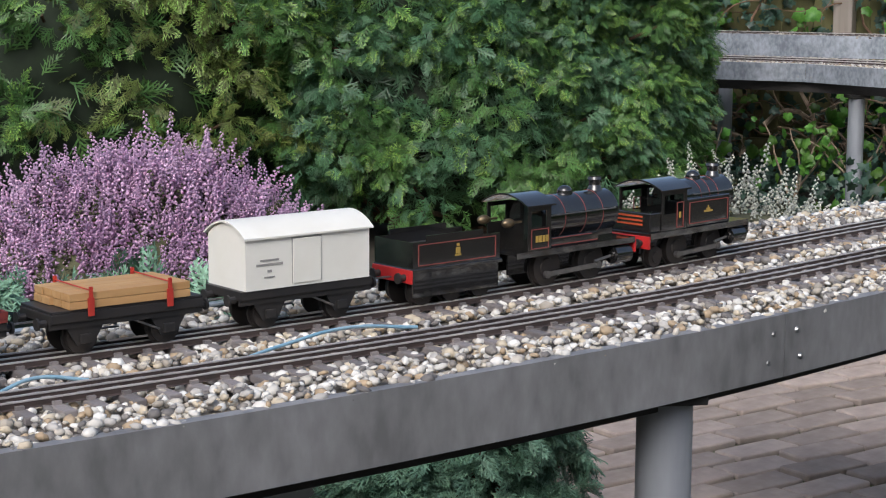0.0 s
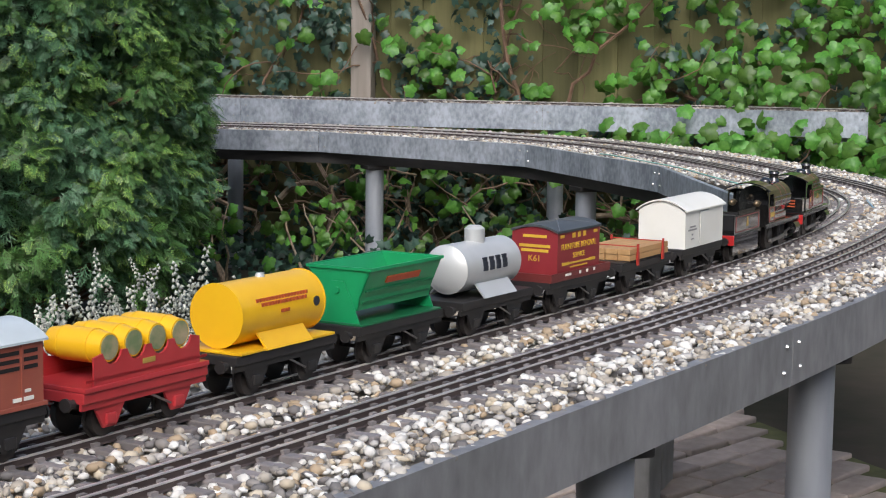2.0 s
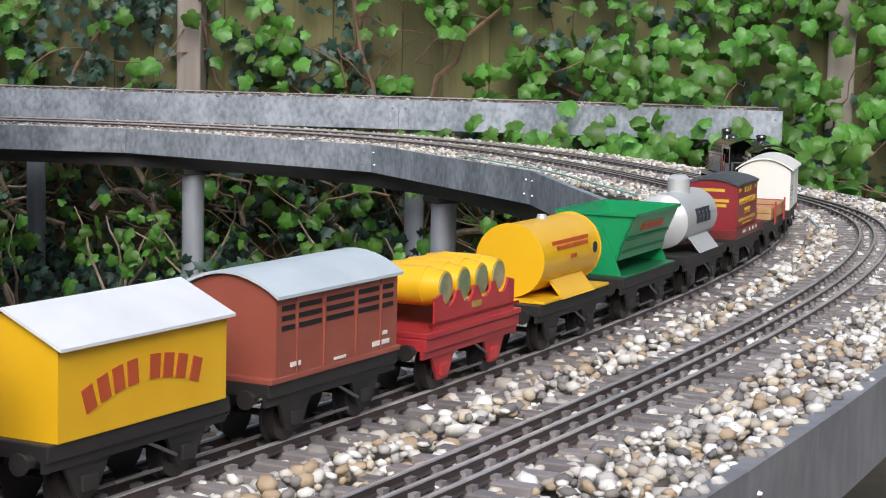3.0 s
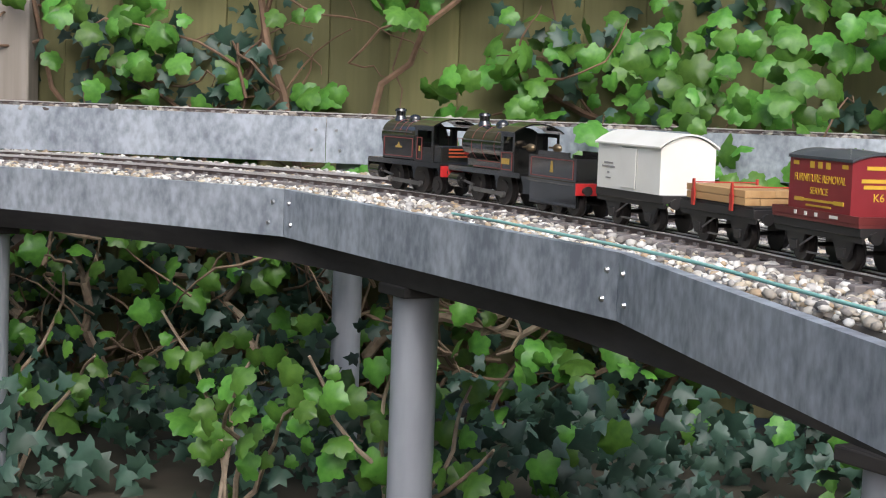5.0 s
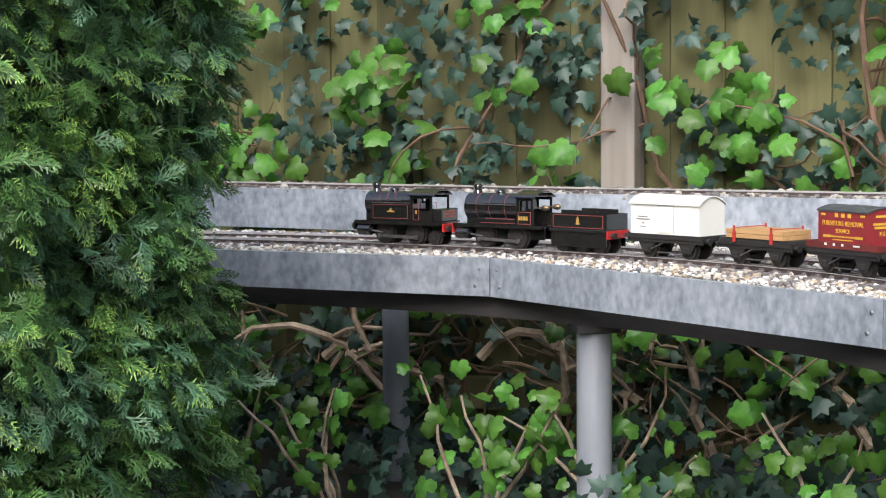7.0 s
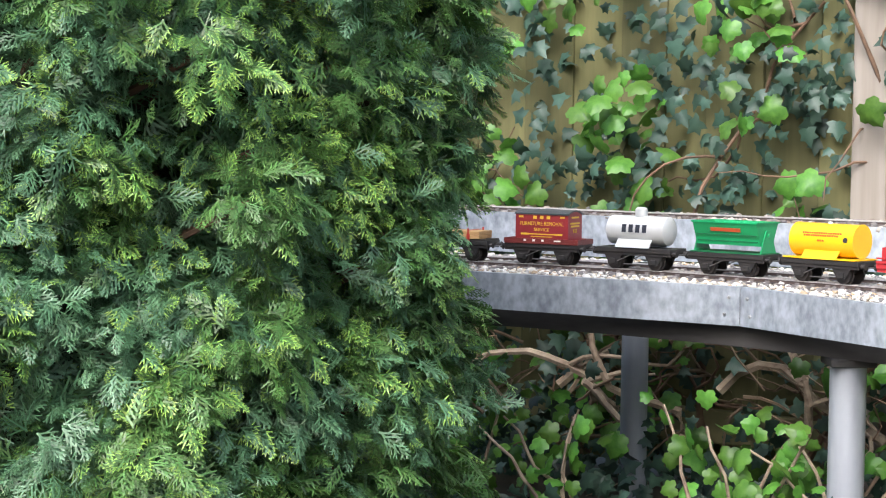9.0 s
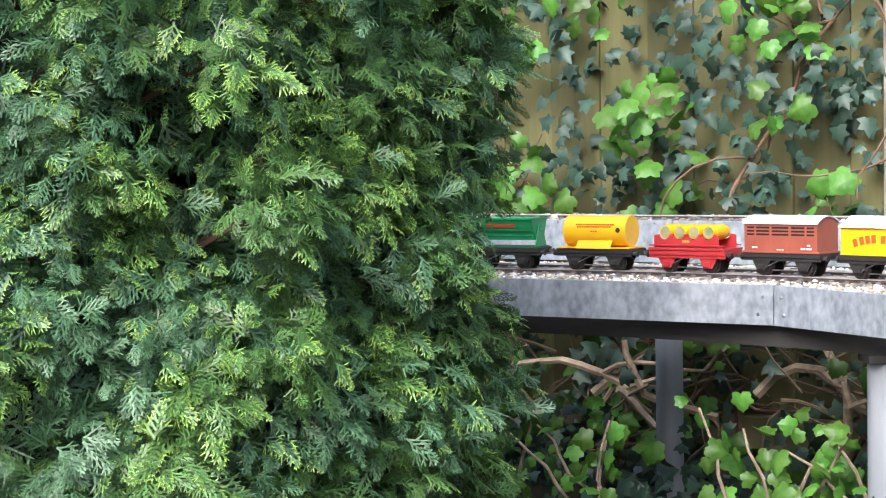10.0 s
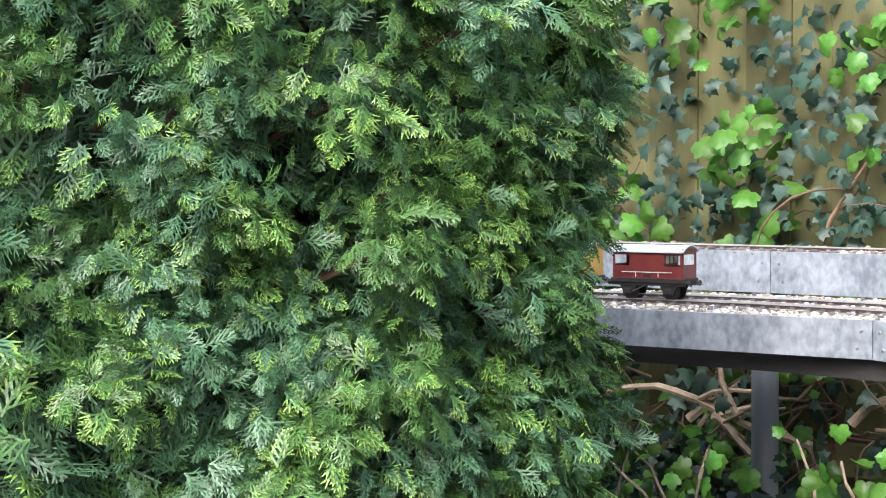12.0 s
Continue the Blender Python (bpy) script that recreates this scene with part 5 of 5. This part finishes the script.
def spray(seed, pairs=5, split=False, forks=2):
    """A flat feathery plume of scale-leaved twigs, one unit long; split keeps the growing tips apart from the twigs."""
    r = random.Random(seed)
    body, tips = ([], []), ([], [])

    def droop(p):
        return Vector((p.x, p.y, 0.05 * math.sin(p.x * 9) - 0.24 * p.y * p.y - 0.25 * p.x * p.x))

    def strip(out, p0, p1, w0, w1):
        v, f = out
        k = len(v)
        d = (p1 - p0).normalized()
        side = Vector((d.y, -d.x, 0))
        for p, w in ((p0, w0), (p1, w1)):
            v.append(tuple(droop(p) + side * w)), v.append(tuple(droop(p) - side * w))
        f.append((k, k + 1, k + 3, k + 2))

    def twig(p, d, length, w, green):
        if split:
            strip(body, p, p + d * length * green, w, w)
            strip(tips, p + d * length * green, p + d * length, w, w * 0.35)
        else:
            strip(body, p, p + d * length, w * 1.1, w * 0.45)

    def way(a):
        return Vector((math.sin(a), math.cos(a), 0))

    twig(Vector((0, 0, 0)), Vector((0, 1, 0)), 1.0, 0.026, 0.75)
    for j in range(pairs):
        y = 0.1 + 0.7 * j / (pairs - 1)
        for s in (-1, 1):
            a = s * radians(r.uniform(32, 48) - 8 * j / pairs)
            L = (0.58 - 0.36 * j / (pairs - 1)) * r.uniform(0.8, 1.15)
            d, q = way(a), Vector((0, y + 0.045 * s, 0))
            twig(q, d, L, 0.026, 0.62)
            for k, g in ((0.32, -1), (0.58, 1))[:forks]:
                twig(q + d * L * k, way(a + g * radians(r.uniform(32, 46))), L * 0.5 * (1.2 - k * 0.7), 0.026, 0.45)
    return body, tips


def conifer(label, at, lobes, seed, z_low, mats, front=0.3, squash=0.9, core=0.8):
    """A dense conifer: a trunk with limbs, and a crown of billowing clumps of flat sprays on one or more lobes.
    Sprays stand on the sunny front, and more loosely on the back (a cosine below -1.5).
    A lobe: centre, radii, then for its sides (least and most of the bearing's cosine and of the height) clumps, sprays, spray length and clump radius."""
    rng = np.random.default_rng(seed)
    t = thing("conifer", label, "conifer", m=pose(at[0], at[1], 0))
    runs = [([Vector((0, 0, z)) for z in np.linspace(0, max(l[2] for l in lobes), 8)], 0.05, 0.015)]
    pos, nor, ups, sz, tip, tone = [], [], [], [], [], []
    deep = []
    for ox, oy, cz, rx, ry, rz, sides in lobes:
        for c0, c1, z0, z1, clumps, per, size, clump_r in sides:
            made = 0
            while made < clumps:
                th, u = rng.uniform(0, 2 * math.pi), rng.uniform(-0.95, 0.98)
                if (math.sin(th) > front) != (c0 < -1.5) or not c0 <= math.cos(th) <= c1 or not max(z0, z_low) <= cz + rz * u <= z1:
                    continue
                made += 1
                k = math.sqrt(1 - u * u)
                n = np.array([k * math.cos(th) / rx, k * math.sin(th) / ry, u / rz])
                n /= np.linalg.norm(n)
                wob = 1 + 0.05 * math.sin(5 * th + 3 * u) + rng.normal(0, 0.06)
                # fewer pale tips low down: shade at the crown's foot put into colour
                hue, fresh = rng.uniform() < 0.45, rng.uniform() ** 1.1 * min(1.0, max(0.2, (cz + rz * u - 0.15) / 0.5))
                c = np.array([ox + rx * k * math.cos(th) * wob, oy + ry * k * math.sin(th) * wob, cz + rz * u])
                R = rng.uniform(*clump_r)
                axis = n * [1, 1, 0.5] + [0, 0, 0.35] + rng.normal(0, 0.15, 3)
                axis /= np.linalg.norm(axis)
                runs.append(([Vector((ox * 0.5, oy * 0.5, max(0.05, c[2] - 0.25))), Vector(c * [0.6, 0.6, 1] - [0, 0, 0.1]), Vector(c - axis * R * 0.6)], 0.011, 0.004))
                for _ in range(int(per * rng.uniform(0.8, 1.2))):
                    d = rng.normal(size=3)
                    d /= np.linalg.norm(d)
                    d = d + axis * 0.75
                    d /= np.linalg.norm(d)
                    shell = rng.uniform(0.45, 1.0)
                    pos.append(c - axis * R * 0.75 + d * R * shell * [1.15, 1.15, squash])
                    nor.append(np.array([d[0] * 0.6, d[1] * 0.6, 0.62]) + rng.normal(0, 0.4, 3))
                    ups.append(d * [1, 1, 0.7] + axis * 0.35 + rng.normal(0, 0.2, 3))
                    sz.append(size * rng.uniform(0.65, 1.3))
                    tip.append(shell > 0.68 and d @ axis > 0.25 and rng.uniform() < fresh)
                    tone.append(hue)
            # the shaded twigs further in
            left = int(clumps * per * 0.2)
            while left > 0:
                th, u = rng.uniform(0, 2 * math.pi), rng.uniform(-0.95, 0.98)
                if (math.sin(th) > front) != (c0 < -1.5) or not c0 <= math.cos(th) <= c1 or not max(z0, z_low) <= cz + rz * u <= z1:
                    continue
                left -= 1
                k = math.sqrt(1 - u * u)
                n = np.array([k * math.cos(th) / rx, k * math.sin(th) / ry, u / rz])
                n /= np.linalg.norm(n)
                deep.append((np.array([ox + rx * k * math.cos(th), oy + ry * k * math.sin(th), cz + rz * u]) - n * rng.uniform(0.03, 0.1), n + rng.normal(0, 0.4, 3), n * 0.5 + rng.normal(0, 0.6, 3), size * rng.uniform(1.2, 1.8)))
        # a dark solid core puts the shade behind the sprays into colour
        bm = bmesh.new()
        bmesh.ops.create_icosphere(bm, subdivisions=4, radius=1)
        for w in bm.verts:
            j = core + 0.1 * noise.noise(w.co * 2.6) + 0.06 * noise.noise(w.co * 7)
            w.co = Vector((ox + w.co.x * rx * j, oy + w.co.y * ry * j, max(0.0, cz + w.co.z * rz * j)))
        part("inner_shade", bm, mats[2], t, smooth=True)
    tip, tone = np.array(tip), np.array(tone)
    m = frames(np.array(pos), np.array(nor), np.array(ups), np.array(sz))
    md = frames(*[np.array(x) for x in zip(*deep)])
    kind, dk = rng.integers(0, 3, len(m)), rng.integers(0, 3, len(md))
    for k in range(3):
        plain = spray(seed + k)[0]
        body, tips = spray(seed + k, split=True)
        for pick, leaf in ((~tone, mats[0]), (tone, mats[3])):
            tagged(scatter("foliage", *plain, m[(kind == k) & ~tip & pick], leaf, t), kind="stuff")
            tagged(scatter("foliage", *body, m[(kind == k) & tip & pick], leaf, t), kind="stuff")
        tagged(scatter("new_growth", *tips, m[(kind == k) & tip], mats[1], t), kind="stuff")
        tagged(scatter("inner_foliage", *spray(seed + k, forks=1)[0], md[dk == k], mats[3], t), kind="stuff")
    tagged(stems("limb", runs, BARK, t), kind="stuff")
    return t


FINE, COARSE = (0.05, 0.1), (0.08, 0.13)
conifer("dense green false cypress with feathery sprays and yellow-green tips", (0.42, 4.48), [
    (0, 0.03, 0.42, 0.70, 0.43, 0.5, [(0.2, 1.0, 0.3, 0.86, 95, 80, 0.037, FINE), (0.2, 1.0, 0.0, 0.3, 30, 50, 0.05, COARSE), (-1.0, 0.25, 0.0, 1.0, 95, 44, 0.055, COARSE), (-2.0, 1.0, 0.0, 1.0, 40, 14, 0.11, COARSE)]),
    (-0.05, 0.03, 0.84, 0.77, 0.44, 0.68, [(0.2, 1.0, 0.45, 1.05, 85, 80, 0.037, FINE), (0.2, 1.0, 1.0, 1.6, 45, 45, 0.05, (0.06, 0.1)), (-1.0, 0.25, 0.5, 1.6, 100, 44, 0.055, COARSE), (-2.0, 1.0, 0.3, 1.6, 50, 14, 0.11, COARSE)])], 21, 0.12, (FROND, FROND_TIP, CROWN_SHADE, FROND_BLUE), front=0.4)
conifer("pale yellow-green garden conifer behind the heather", (-0.72, 4.45), [(0, 0, 0.6, 0.75, 0.42, 0.85, [(-1.0, 1.0, 0.3, 1.5, 120, 34, 0.062, COARSE), (-2.0, 1.0, 0.0, 1.5, 50, 14, 0.11, COARSE)])], 31, 0.3, (SHRUB, FROND_TIP, CROWN_SHADE, FROND), front=0.1)
LOW = (0.03, 0.055)
jx, jy, jh = along(-0.12, 0.3)
conifer("low spreading blue-green juniper beside the track", (jx, jy), [(0, 0, 0.425, 0.32, 0.13, 0.085, [(-1.0, 1.0, 0.4, 0.6, 55, 30, 0.038, LOW)])], 41, 0.4, (JUNIPER, JUNIPER, CROWN_SHADE, JUNIPER), front=0.5, core=0.6)
conifer("low blue-green juniper growing below the viaduct", (-0.06, 1.44), [(0, 0, 0.12, 0.17, 0.13, 0.18, [(-1.0, 1.0, 0.03, 0.4, 55, 30, 0.04, LOW)])], 43, 0.03, (JUNIPER, JUNIPER, CROWN_SHADE, JUNIPER), front=0.3, core=0.6)


def heather(label, centre, radii, count, flower, height, seed, floor=-1.0):
    """A low bush of upright shoots, each ringed with small bells."""
    rng = np.random.default_rng(seed)
    t = thing("heather", label, "heather bush", m=pose(centre[0], centre[1], 0))
    u, th = np.sqrt(rng.uniform(0, 1, count)), rng.uniform(0, 2 * math.pi, count)
    x, y = radii[0] * u * np.cos(th), radii[1] * u * np.sin(th)
    top = centre[2] * (1 - 0.45 * u ** 2.2) + rng.normal(0, 0.02, count)
    lean = np.stack([x / radii[0] * 0.55 + rng.normal(0, 0.34, count), y / radii[1] * 0.5 + rng.normal(0, 0.34, count), np.ones(count)], -1)
    base_v, base_f = [], []
    r = random.Random(seed)
    for i in range(20):
        z = 0.05 + 0.95 * i / 20
        a = i * 2.4
        rad = 0.085 * (1.15 - z * 0.75)
        c = Vector((math.cos(a) * rad, math.sin(a) * rad, z))
        s = 0.066 * (1.2 - 0.5 * z)
        k = len(base_v)
        for o in ((s, 0, 0.1 * s), (-0.5 * s, 0.87 * s, 0), (-0.5 * s, -0.87 * s, 0), (0, 0, 1.3 * s)):
            base_v.append(tuple(c + Vector(o)))
        base_f += [(k, k + 1, k + 3), (k + 1, k + 2, k + 3), (k + 2, k, k + 3), (k, k + 2, k + 1)]
    size = height * rng.uniform(0.6, 1.25, count)
    pos = np.stack([x, y, np.maximum(top - size * 0.5, floor)], -1)
    m = frames(pos, lean, rng.normal(size=(count, 3)), size)
    tagged(scatter("bloom", base_v, base_f, m, flower, t), kind="stuff")
    m2 = frames(np.stack([x * 0.95, y * 0.95, np.maximum(top - size * 1.5, 0.0)], -1), lean, rng.normal(size=(count, 3)), size * 1.3)[::3]
    m2 = m2[m2[:, 2, 3] > floor]
    tagged(scatter("foliage", base_v, base_f, m2, HEATHER_GREEN, t), kind="stuff")
    low = max(0.33, floor)
    bm = bmesh.new()
    bmesh.ops.create_icosphere(bm, subdivisions=3, radius=1)
    for w in bm.verts:
        w.co = Vector((w.co.x * radii[0] * 0.8, w.co.y * radii[1] * 0.8, low + max(-0.2, w.co.z) * (centre[2] * 0.92 - low)))
    part("inner_shade", bm, HEATHER_GREEN, t, smooth=True)
    if floor > 0.4:
        return t
    legs = [([Vector((math.cos(i) * 0.02, math.sin(i) * 0.02, 0)), Vector((math.cos(i) * 0.05, math.sin(i) * 0.04, low * 0.6)), Vector((math.cos(i) * radii[0] * 0.5, math.sin(i) * radii[1] * 0.5, low + 0.02))], 0.006, 0.003) for i in range(7)]
    tagged(stems("woody_stem", legs, BARK, t), kind="stuff")
    return t


heather("bushy pink heather in full flower beside the track", (-0.46, 1.35, 0.562), (0.31, 0.2), 2400, HEATHER, 0.046, 51, floor=0.36)
hx, hy, hh = along(1.02, 0.3)
heather("bushy white heather in flower beside the track", (hx, hy, 0.512), (0.27, 0.12), 380, HEATHER_WHITE, 0.05, 52, floor=0.43)


# ------------------------------------------------------------ pavers
def pave():
    me = bpy.data.meshes.new("paver")
    bm = bmesh.new()
    box(bm, -0.07, 0.07, -0.0315, 0.0315, 0, 0.014, bevel=0.004)
    bm.to_mesh(me)
    bm.free()
    me.materials.append(PAVER)
    rng = random.Random(8)
    places = []
    for r in range(-18, 34):
        for c in range(-9, 15):
            x, y = c * 0.15 + (0.075 if r % 2 else 0) - 0.68, r * 0.074 - 0.75
            m = Matrix.Translation((0.95, 2.75, 0)) @ pose(0, 0, 0, 0, 0, 28) @ pose(x, y, 0.008 + rng.uniform(-0.003, 0.003), rng.uniform(-1.5, 1.5), rng.uniform(-1.5, 1.5), rng.uniform(-3, 3))
            p = m.translation
            if -0.05 < p.x < 1.85 and 1.35 < p.y < 3.45:
                places.append((abs(p.x - 0.85) + abs(p.y - 2.4), m))
    places.sort(key=lambda e: e[0])
    for d, m in places[:300]:
        ob = new("paver", me)
        ob.parent = pavement
        ob.matrix_basis = m
    if places[300:]:
        tagged(scatter("pavers", [v.co for v in me.vertices], [list(p.vertices) for p in me.polygons], [np.array(m)[:3] for d, m in places[300:]], PAVER, pavement), kind="stuff")


pave()
motions()
